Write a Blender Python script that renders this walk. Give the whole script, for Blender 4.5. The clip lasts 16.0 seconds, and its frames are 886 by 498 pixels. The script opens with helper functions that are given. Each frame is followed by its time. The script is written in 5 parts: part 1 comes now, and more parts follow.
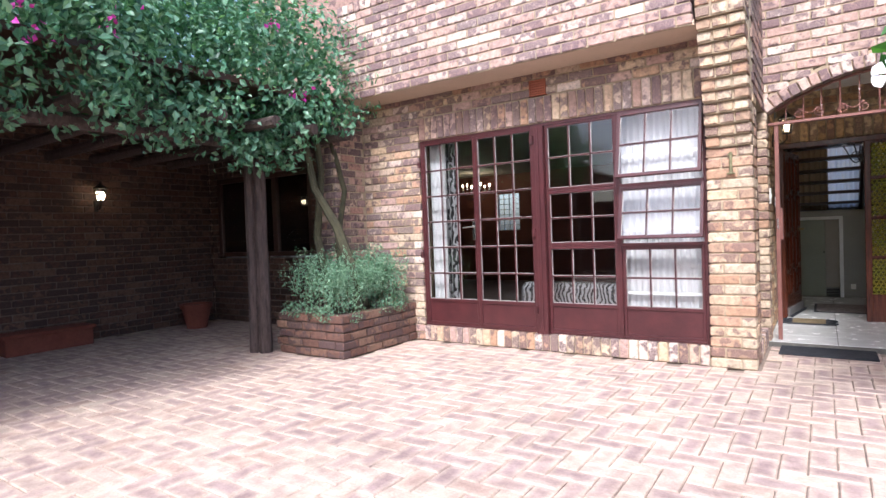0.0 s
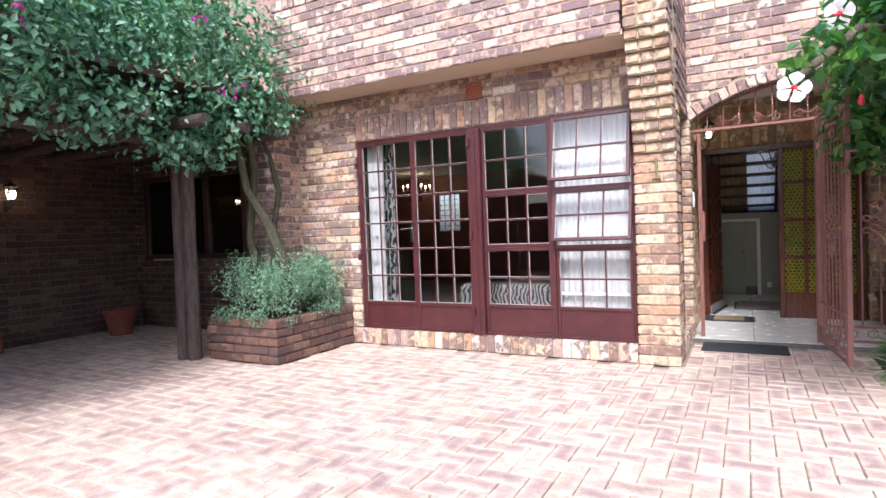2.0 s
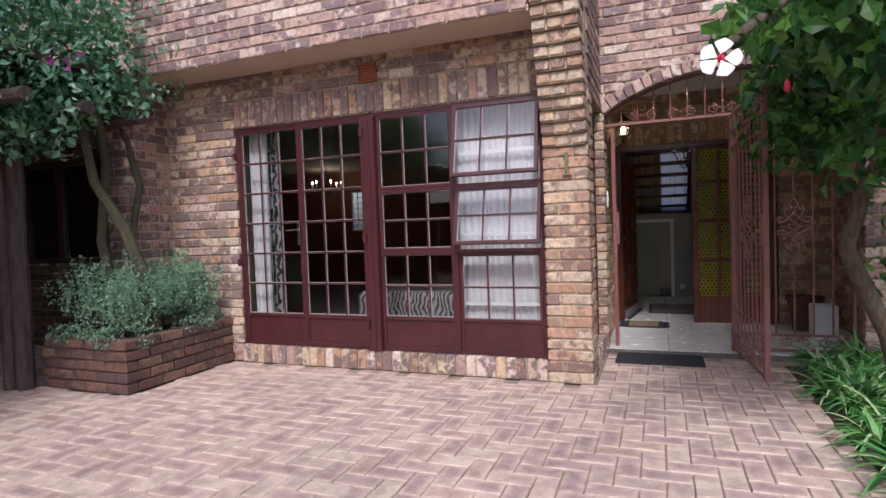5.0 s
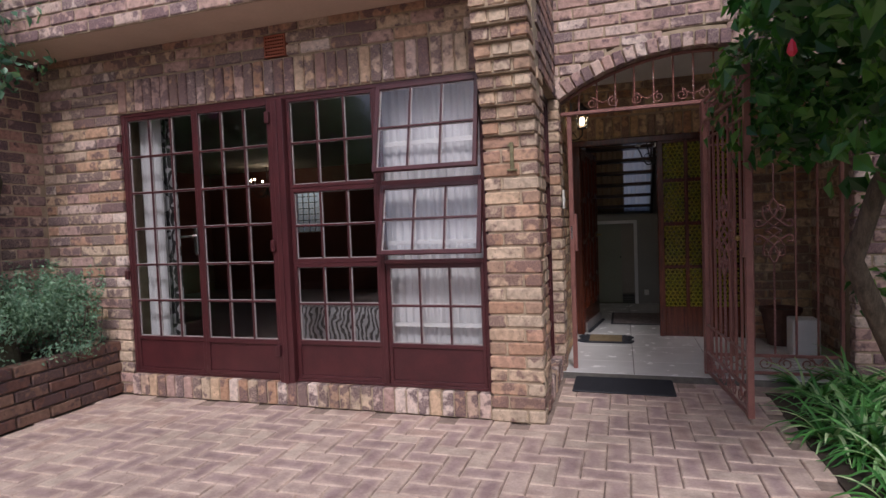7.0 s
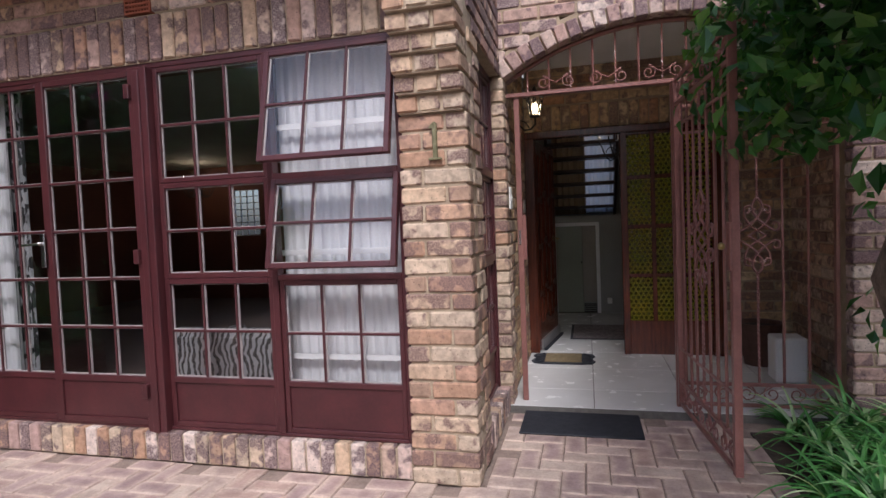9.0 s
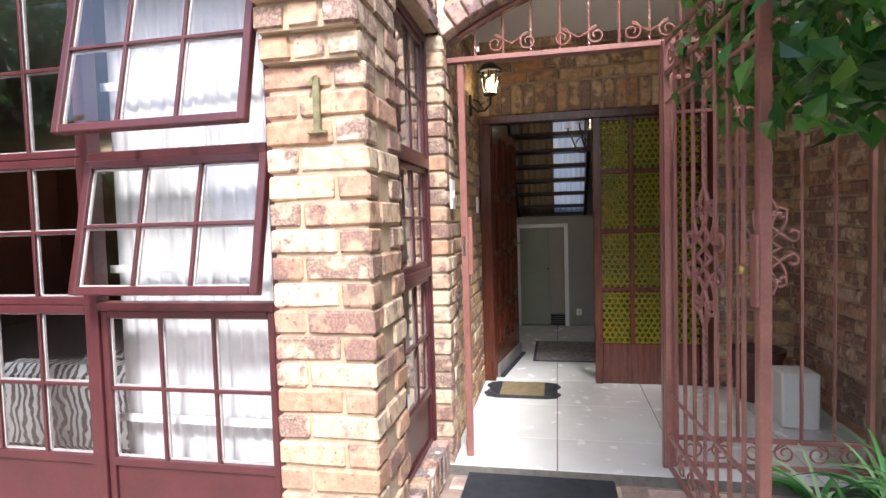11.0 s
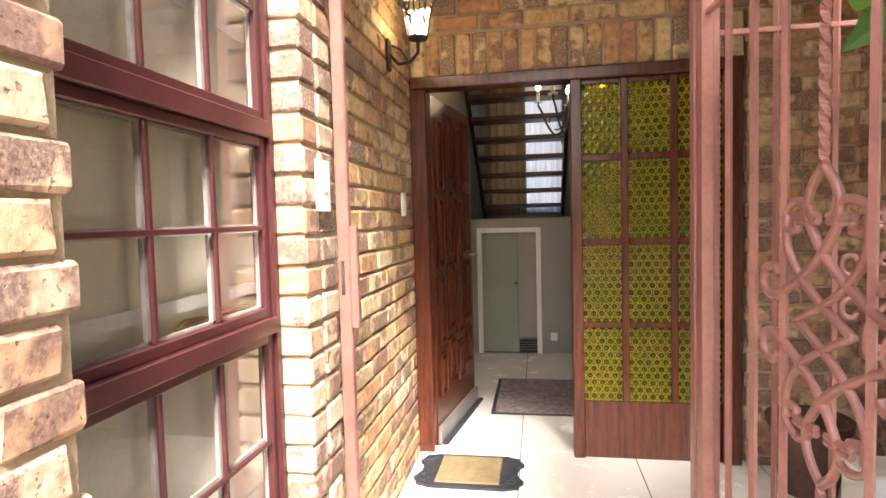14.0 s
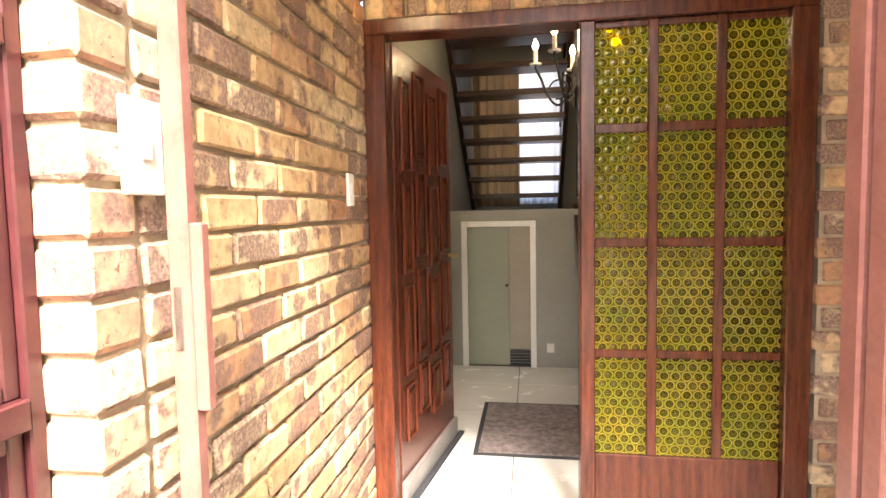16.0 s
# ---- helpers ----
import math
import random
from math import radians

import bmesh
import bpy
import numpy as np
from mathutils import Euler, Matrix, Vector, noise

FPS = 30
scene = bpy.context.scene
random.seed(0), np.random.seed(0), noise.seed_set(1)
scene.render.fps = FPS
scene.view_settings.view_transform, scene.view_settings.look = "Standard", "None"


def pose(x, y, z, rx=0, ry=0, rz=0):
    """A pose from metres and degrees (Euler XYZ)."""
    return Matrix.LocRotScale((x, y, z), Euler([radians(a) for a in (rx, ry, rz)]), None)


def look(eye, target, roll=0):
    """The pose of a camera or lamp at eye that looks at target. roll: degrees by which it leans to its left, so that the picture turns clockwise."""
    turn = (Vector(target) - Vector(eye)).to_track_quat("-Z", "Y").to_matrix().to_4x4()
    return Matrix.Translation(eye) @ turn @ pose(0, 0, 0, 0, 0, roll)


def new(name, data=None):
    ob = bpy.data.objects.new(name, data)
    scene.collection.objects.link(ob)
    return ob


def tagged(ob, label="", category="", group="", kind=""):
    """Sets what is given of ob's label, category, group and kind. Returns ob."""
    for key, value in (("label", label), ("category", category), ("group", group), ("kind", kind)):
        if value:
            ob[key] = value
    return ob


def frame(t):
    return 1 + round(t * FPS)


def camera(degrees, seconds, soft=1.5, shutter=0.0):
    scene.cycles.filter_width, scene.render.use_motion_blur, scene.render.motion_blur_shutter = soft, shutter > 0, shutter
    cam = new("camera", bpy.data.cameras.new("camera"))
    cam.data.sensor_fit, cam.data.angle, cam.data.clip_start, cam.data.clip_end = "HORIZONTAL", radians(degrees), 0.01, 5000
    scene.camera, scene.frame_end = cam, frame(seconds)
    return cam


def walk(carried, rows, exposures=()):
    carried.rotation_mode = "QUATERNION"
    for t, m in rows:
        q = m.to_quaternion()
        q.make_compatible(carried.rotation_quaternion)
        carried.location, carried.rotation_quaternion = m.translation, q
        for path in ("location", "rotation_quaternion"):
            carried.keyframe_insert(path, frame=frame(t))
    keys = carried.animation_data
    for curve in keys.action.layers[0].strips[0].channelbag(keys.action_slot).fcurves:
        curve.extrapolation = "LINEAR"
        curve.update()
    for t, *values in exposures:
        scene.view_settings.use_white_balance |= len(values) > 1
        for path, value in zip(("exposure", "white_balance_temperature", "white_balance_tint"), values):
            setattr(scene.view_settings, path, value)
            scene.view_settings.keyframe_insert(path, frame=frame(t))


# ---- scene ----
cam = camera(76.6, 16.0)
PATH = [
    (0, (1.412, 1.17, 1.177), (0.287, 2.823, 1.123), -2.2),
    (0.5, (1.418, 1.18, 1.165), (0.338, 2.862, 1.114), -2.1),
    (1, (1.42, 1.189, 1.176), (0.387, 2.901, 1.121), -2.2),
    (1.5, (1.436, 1.202, 1.188), (0.444, 2.937, 1.129), -2.2),
    (2, (1.452, 1.217, 1.195), (0.5, 2.974, 1.133), -2.2),
    (2.5, (1.459, 1.221, 1.199), (0.549, 3.001, 1.136), -2.2),
    (3, (1.465, 1.231, 1.201), (0.599, 3.033, 1.137), -2.2),
    (3.5, (1.461, 1.315, 1.194), (0.639, 3.137, 1.127), -2.2),
    (4, (1.452, 1.499, 1.2), (0.667, 3.338, 1.128), -2.2),
    (6.5, (1.433, 2.563, 1.245), (0.795, 4.457, 1.16), -2.1),
    (7, (1.434, 2.758, 1.254), (0.825, 4.661, 1.167), -2.2),
    (7.5, (1.433, 2.978, 1.242), (0.857, 4.891, 1.161), -2.0),
    (8, (1.429, 3.176, 1.256), (0.884, 5.099, 1.17), -2.1),
    (8.5, (1.45, 3.39, 1.255), (0.927, 5.318, 1.168), -2.1),
    (9, (1.485, 3.603, 1.26), (0.986, 5.538, 1.173), -2.3),
    (9.5, (1.5, 3.839, 1.25), (1.03, 5.781, 1.162), -2.1),
    (12, (1.541, 4.964, 1.307), (1.173, 6.927, 1.201), -1.7),
    (12.5, (1.559, 5.185, 1.3), (1.204, 7.15, 1.198), -1.7),
    (13, (1.595, 5.417, 1.312), (1.244, 7.383, 1.211), -1.6),
    (13.5, (1.605, 5.618, 1.301), (1.264, 7.587, 1.205), -1.6),
    (14, (1.61, 5.834, 1.315), (1.276, 7.803, 1.207), -1.5),
    (14.5, (1.599, 6.006, 1.312), (1.287, 7.978, 1.189), -1.4),
    (15, (1.594, 6.22, 1.318), (1.289, 8.192, 1.185), -1.1),
    (15.5, (1.585, 6.404, 1.305), (1.299, 8.379, 1.171), -0.9),
    (16, (1.595, 6.596, 1.313), (1.286, 8.567, 1.173), -1.1),
]
walk(cam, [(t, look(eye, target, roll)) for t, eye, target, roll in PATH],
     [(0, 1.15, 5700, 12), (1.5, 1.25, 5700, 12), (3, 1.05, 5750, 14), (4, 0.68, 5750, 16), (6.5, -0.22, 5950, 20), (7.5, -0.25, 5950, 20), (9.5, 0.45, 5750, 15), (12, 2.2, 6150, 11), (13.5, 2.6, 6750, 13), (16, 3.6, 7200, 15)])

# ---- world, sun, exposure ----
SUN_UP, SUN_TURN = 48.0, 164.0
world = bpy.data.worlds.new("sky")
scene.world = world
world.use_nodes = True
wt = world.node_tree
sky = wt.nodes.new("ShaderNodeTexSky")
sky.sky_type, sky.sun_disc = "NISHITA", False
sky.sun_elevation, sky.sun_rotation = radians(SUN_UP), radians(SUN_TURN)
sky.air_density, sky.dust_density = 1.0, 4.0
wt.links.new(sky.outputs[0], wt.nodes["Background"].inputs["Color"])
wt.nodes["Background"].inputs["Strength"].default_value = 0.15
sun = new("sun", bpy.data.lights.new("sun", "SUN"))
sun.data.energy, sun.data.angle, sun.data.color = 2.1, radians(10), (1.0, 0.96, 0.9)
a, e = radians(SUN_TURN), radians(SUN_UP)
sun.matrix_world = look((math.sin(a) * math.cos(e) * 20, math.cos(a) * math.cos(e) * 20, math.sin(e) * 20), (0, 0, 0))


# ---- materials ----
def material(name, rough=0.6, metal=0.0):
    m = bpy.data.materials.new(name)
    m.use_nodes = True
    nt = m.node_tree
    b = nt.nodes["Principled BSDF"]
    b.inputs["Roughness"].default_value, b.inputs["Metallic"].default_value = rough, metal
    return m, nt, b


def node(nt, kind, props=None, **ins):
    n = nt.nodes.new("ShaderNode" + kind)
    for k, v in (props or {}).items():
        setattr(n, k, v)
    for k, v in ins.items():
        sock = n.inputs[int(k[1:])] if k[0] == "i" and k[1:].isdigit() else n.inputs[k.replace("_", " ")]
        if isinstance(v, bpy.types.NodeSocket):
            nt.links.new(v, sock)
        else:
            sock.default_value = v
    return n


def math_(nt, op, a, b=0.0, c=0.0):
    return node(nt, "Math", {"operation": op}, i0=a, i1=b, i2=c).outputs[0]


def mix(nt, fac, a, b, how="MIX"):
    return node(nt, "MixRGB", {"blend_type": how}, Fac=fac, Color1=a, Color2=b).outputs[0]


def ramp(nt, fac, stops, kind="LINEAR"):
    n = node(nt, "ValToRGB", Fac=fac)
    r = n.color_ramp
    r.interpolation = kind
    while len(r.elements) < len(stops):
        r.elements.new(0.5)
    for el, (p, c) in zip(r.elements, stops):
        el.position, el.color = p, (*c, 1) if len(c) == 3 else c
    return n.outputs[0]


def grey(v):
    return (v, v, v)


def noise_(nt, vec, scale, detail=3, rough=0.55):
    return node(nt, "TexNoise", Vector=vec, Scale=scale, Detail=detail, Roughness=rough).outputs[0]


def bump(nt, b, height, dist, strength=1.0):
    n = node(nt, "Bump", Height=height, Distance=dist, Strength=strength)
    nt.links.new(n.outputs[0], b.inputs["Normal"])


def own_random(nt, seed=0.0):
    a = node(nt, "ObjectInfo").outputs["Random"]
    b = node(nt, "NewGeometry").outputs["Random Per Island"]
    s = math_(nt, "ADD", math_(nt, "MULTIPLY", a, 7.31 + seed), math_(nt, "MULTIPLY", b, 5.17 + seed))
    return math_(nt, "FRACT", s)


def mat_brick(name, colours, dark, blotch, rough=0.85, pits=1.0, haze=0.0):
    """colours: stops picked by each brick's random; dark: burnt colour; blotch: share of burnt patches."""
    m, nt, b = material(name, rough)
    pos = node(nt, "NewGeometry").outputs["Position"]
    r1, r2 = own_random(nt), own_random(nt, 3.7)
    n = len(colours)
    base = ramp(nt, r1, [(i / n, c) for i, c in enumerate(colours)], "CONSTANT")
    own = node(nt, "VectorMath", {"operation": "ADD"}, i0=pos, i1=math_(nt, "MULTIPLY", r2, 40.0)).outputs[0]
    big = noise_(nt, own, 13.0, 2)
    tone = ramp(nt, noise_(nt, pos, 28.0, 4, 0.6), [(0.3, grey(0.58)), (0.7, grey(1.25))])
    base = mix(nt, 0.8, base, tone, "MULTIPLY")
    lift = math_(nt, "ADD", big, math_(nt, "MULTIPLY", r2, 0.35))
    edge = 0.88 - blotch * 0.4
    burnt = ramp(nt, lift, [(edge - 0.04, grey(0)), (edge + 0.05, grey(1))])
    speck = ramp(nt, noise_(nt, pos, 110.0, 3, 0.7), [(0.35, grey(0.45)), (0.6, grey(1))])
    base = mix(nt, math_(nt, "MULTIPLY", burnt, speck), base, (*dark, 1))
    pit = ramp(nt, noise_(nt, pos, 75.0, 2, 0.5), [(0.66, grey(0)), (0.70, grey(1))])
    base = mix(nt, math_(nt, "MULTIPLY", pit, 0.55 * pits), base, (dark[0] * 0.5, dark[1] * 0.5, dark[2] * 0.5, 1))
    nt.links.new(base, b.inputs["Base Color"])
    h = math_(nt, "ADD", noise_(nt, pos, 60.0, 5, 0.7), math_(nt, "MULTIPLY", pit, -0.6 * pits))
    bump(nt, b, h, 0.004, 0.9)
    return m


def mat_noisy(name, c0, c1, scale=8.0, rough=0.7, fine=60.0, depth=0.001, metal=0.0, stretch=None):
    m, nt, b = material(name, rough, metal)
    pos = node(nt, "TexCoord").outputs["Object"]
    if stretch:
        pos = node(nt, "Mapping", Vector=pos, Scale=stretch).outputs[0]
    k = math_(nt, "ADD", math_(nt, "MULTIPLY", noise_(nt, pos, scale, 4), 0.65), math_(nt, "MULTIPLY", noise_(nt, pos, fine, 3), 0.35))
    nt.links.new(ramp(nt, k, [(0.35, c0), (0.65, c1)]), b.inputs["Base Color"])
    if depth:
        bump(nt, b, noise_(nt, pos, fine, 4), depth)
    return m


BUFF = [(0.52, 0.37, 0.25), (0.58, 0.45, 0.32), (0.50, 0.32, 0.21), (0.57, 0.44, 0.32), (0.46, 0.28, 0.19), (0.58, 0.42, 0.28), (0.51, 0.40, 0.29), (0.38, 0.25, 0.17), (0.56, 0.42, 0.29), (0.43, 0.26, 0.165)]
MIXED = [(0.42, 0.27, 0.21), (0.50, 0.36, 0.27), (0.35, 0.22, 0.18), (0.54, 0.41, 0.31), (0.38, 0.22, 0.17), (0.31, 0.21, 0.19), (0.48, 0.32, 0.25)]
# Porch bricks: the lantern's warm light is mixed into their yellow tint.
WARM = [(0.54, 0.36, 0.19), (0.60, 0.44, 0.25), (0.47, 0.26, 0.14), (0.57, 0.40, 0.22), (0.63, 0.49, 0.30), (0.50, 0.31, 0.17)]
PALE = [(0.50, 0.34, 0.28), (0.60, 0.46, 0.39), (0.43, 0.29, 0.25), (0.66, 0.54, 0.46), (0.47, 0.31, 0.26), (0.57, 0.43, 0.36)]
brick_buff = mat_brick("brick_buff", BUFF, (0.18, 0.11, 0.095), 0.47)
brick_mixed = mat_brick("brick_mixed", MIXED, (0.09, 0.06, 0.065), 0.58)
brick_lamp_warm = mat_brick("brick_lamp_warm", WARM, (0.19, 0.12, 0.10), 0.46)
brick_blend = mat_brick("brick_blend", BUFF + PALE + MIXED[:4], (0.13, 0.085, 0.09), 0.50)
brick_pale = mat_brick("brick_pale", PALE, (0.15, 0.095, 0.105), 0.50)
# Carport copy of brick_red, darkened: the deep shade is put into the colour.
brick_carport_shade = mat_brick("brick_carport_shade", [(0.12, 0.065, 0.045), (0.15, 0.085, 0.06), (0.10, 0.05, 0.038)], (0.05, 0.032, 0.03), 0.5)
brick_red = mat_brick("brick_red", [(0.19, 0.10, 0.07), (0.22, 0.13, 0.09), (0.15, 0.075, 0.055)], (0.08, 0.05, 0.05), 0.5)
mortar = mat_noisy("mortar", (0.32, 0.25, 0.17), (0.45, 0.36, 0.25), 14, 0.95, 120, 0.003)
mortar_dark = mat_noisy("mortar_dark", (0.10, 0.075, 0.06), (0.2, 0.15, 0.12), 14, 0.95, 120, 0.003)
plaster = mat_noisy("painted_soffit", (0.52, 0.40, 0.30), (0.60, 0.47, 0.36), 3, 0.8, 50, 0.001)
# Hall walls are off-white; the grey puts the hall's dimness into the colour.
dimmed_wall = mat_noisy("dimmed_white_paint", (0.26, 0.26, 0.23), (0.32, 0.32, 0.28), 2, 0.7, 60, 0.0005)
white_paint = mat_noisy("white_paint", (0.74, 0.74, 0.72), (0.82, 0.82, 0.80), 3, 0.4, 60, 0.0003)
putty_grey = mat_noisy("putty", (0.42, 0.38, 0.37), (0.6, 0.56, 0.54), 30, 0.8, 90, 0)
maroon = mat_noisy("maroon_metal_paint", (0.050, 0.014, 0.016), (0.080, 0.021, 0.023), 6, 0.36, 70, 0.0005)
gate_paint = mat_noisy("brown_gate_paint", (0.19, 0.083, 0.068), (0.29, 0.130, 0.108), 9, 0.34, 90, 0.0006)
wood = mat_noisy("mahogany", (0.040, 0.010, 0.005), (0.12, 0.030, 0.014), 6, 0.22, 40, 0.0006, stretch=(9, 9, 0.8))
dark_wood = mat_noisy("dark_wood", (0.03, 0.014, 0.010), (0.07, 0.030, 0.020), 6, 0.35, 40, 0.0006, stretch=(1, 9, 9))
log_wood = mat_noisy("weathered_log", (0.035, 0.024, 0.022), (0.12, 0.085, 0.075), 7, 0.9, 40, 0.006, stretch=(6, 6, 0.7))
bark = mat_noisy("bark", (0.06, 0.045, 0.03), (0.17, 0.13, 0.09), 12, 0.9, 60, 0.008, stretch=(4, 4, 1))
mossy = mat_noisy("mossy_bark", (0.035, 0.033, 0.018), (0.075, 0.068, 0.035), 12, 0.9, 60, 0.008)
black_metal = mat_noisy("black_iron", (0.012, 0.011, 0.010), (0.03, 0.027, 0.025), 20, 0.5, 90, 0.0005)
chrome = mat_noisy("steel_handle", (0.5, 0.5, 0.48), (0.6, 0.6, 0.58), 20, 0.25, 90, 0, metal=1.0)
brass = mat_noisy("dull_brass", (0.28, 0.2, 0.07), (0.4, 0.3, 0.12), 20, 0.4, 90, 0, metal=0.8)
patina = mat_noisy("tarnished_brass", (0.13, 0.12, 0.06), (0.26, 0.24, 0.13), 25, 0.55, 90, 0.0008, metal=0.3)
rubber = mat_noisy("black_rubber", (0.012, 0.014, 0.02), (0.03, 0.033, 0.04), 20, 0.75, 260, 0.002)
coir = mat_noisy("coir", (0.16, 0.12, 0.06), (0.26, 0.20, 0.11), 20, 0.95, 300, 0.003)
rug_grey = mat_noisy("grey_rug", (0.10, 0.08, 0.08), (0.30, 0.26, 0.25), 30, 0.95, 240, 0.003)
terracotta = mat_noisy("terracotta", (0.30, 0.09, 0.05), (0.42, 0.14, 0.08), 7, 0.8, 50, 0.001)
# Carport pots: terracotta darkened to hold the carport's shade in its colour.
shaded_clay = mat_noisy("shaded_clay", (0.16, 0.045, 0.03), (0.23, 0.07, 0.045), 7, 0.85, 50, 0.001)
soil = mat_noisy("soil", (0.03, 0.02, 0.014), (0.07, 0.05, 0.035), 20, 0.95, 90, 0.01)
plastic_white = mat_noisy("white_plastic", (0.75, 0.74, 0.68), (0.80, 0.79, 0.74), 5, 0.4, 50, 0)
grey_wall = mat_noisy("room_paint", (0.30, 0.27, 0.22), (0.36, 0.33, 0.27), 2, 0.8, 50, 0)
red_wall = mat_noisy("dark_red_paint", (0.14, 0.045, 0.03), (0.19, 0.065, 0.04), 2, 0.7, 50, 0)
door_green = mat_noisy("pale_green_paint", (0.24, 0.26, 0.19), (0.28, 0.30, 0.22), 2, 0.5, 50, 0)
petal_white = mat_noisy("white_petal", (0.75, 0.72, 0.72), (0.85, 0.83, 0.83), 20, 0.5, 90, 0)
petal_red = mat_noisy("red_petal", (0.45, 0.01, 0.03), (0.6, 0.02, 0.06), 20, 0.5, 90, 0)
petal_magenta = mat_noisy("magenta_bract", (0.45, 0.02, 0.28), (0.62, 0.05, 0.42), 20, 0.5, 90, 0)


def mat_leaf(name, stops, rough=0.4, translucent=0.25):
    m, nt, b = material(name, rough)
    r = own_random(nt, 1.3)
    n = len(stops)
    c = ramp(nt, r, [(i / (n - 1), s) for i, s in enumerate(stops)])
    pos = node(nt, "NewGeometry").outputs["Position"]
    c = mix(nt, 0.5, c, ramp(nt, noise_(nt, pos, 2.5, 2), [(0.3, grey(0.7)), (0.7, grey(1.3))]), "MULTIPLY")
    nt.links.new(c, b.inputs["Base Color"])
    t = node(nt, "BsdfTranslucent", Color=mix(nt, 1.0, c, (1.6, 1.8, 0.7, 1), "MULTIPLY"))
    s = node(nt, "MixShader", Fac=translucent)
    nt.links.new(b.outputs[0], s.inputs[1])
    nt.links.new(t.outputs[0], s.inputs[2])
    nt.links.new(s.outputs[0], nt.nodes["Material Output"].inputs[0])
    return m


leaf_boug = mat_leaf("bougainvillea_leaf", [(0.035, 0.11, 0.065), (0.07, 0.18, 0.105), (0.12, 0.26, 0.16), (0.24, 0.40, 0.28)])
leaf_hib = mat_leaf("hibiscus_leaf", [(0.015, 0.06, 0.015), (0.03, 0.11, 0.025), (0.05, 0.16, 0.03), (0.12, 0.26, 0.05)], 0.3, 0.3)
leaf_herb = mat_leaf("herb_leaf", [(0.09, 0.18, 0.11), (0.16, 0.28, 0.18), (0.24, 0.37, 0.25)], 0.7, 0.15)
leaf_strap = mat_leaf("strap_leaf", [(0.03, 0.12, 0.03), (0.07, 0.23, 0.05), (0.14, 0.36, 0.10), (0.50, 0.60, 0.36)], 0.35, 0.2)


def mat_tile():
    m, nt, b = material("white_floor_tile", 0.16)
    pos = node(nt, "NewGeometry").outputs["Position"]
    c = ramp(nt, noise_(nt, pos, 3.0, 4), [(0.3, (0.66, 0.66, 0.63)), (0.7, (0.74, 0.74, 0.71))])
    nt.links.new(c, b.inputs["Base Color"])
    nt.links.new(ramp(nt, noise_(nt, pos, 9, 4), [(0.3, grey(0.12)), (0.7, grey(0.3))]), b.inputs["Roughness"])
    return m


floor_tile = mat_tile()
grout = mat_noisy("dark_grout", (0.10, 0.09, 0.08), (0.16, 0.15, 0.13), 20, 0.9, 90, 0)


def mat_glass(name, tint=(1, 1, 1), clear=0.98):
    m, nt, b = material(name, 0.02)
    nt.nodes.remove(b)
    fr = node(nt, "Fresnel", IOR=1.5).outputs[0]
    fr = math_(nt, "MINIMUM", math_(nt, "MULTIPLY", fr, 2.0), 1.0)
    g = node(nt, "BsdfGlossy", Roughness=0.01, Color=(1, 1, 1, 1))
    t = node(nt, "BsdfTransparent", Color=(*[c * clear for c in tint], 1))
    s = node(nt, "MixShader", Fac=fr)
    nt.links.new(t.outputs[0], s.inputs[1])
    nt.links.new(g.outputs[0], s.inputs[2])
    nt.links.new(s.outputs[0], nt.nodes["Material Output"].inputs[0])
    return m


glass = mat_glass("window_glass")


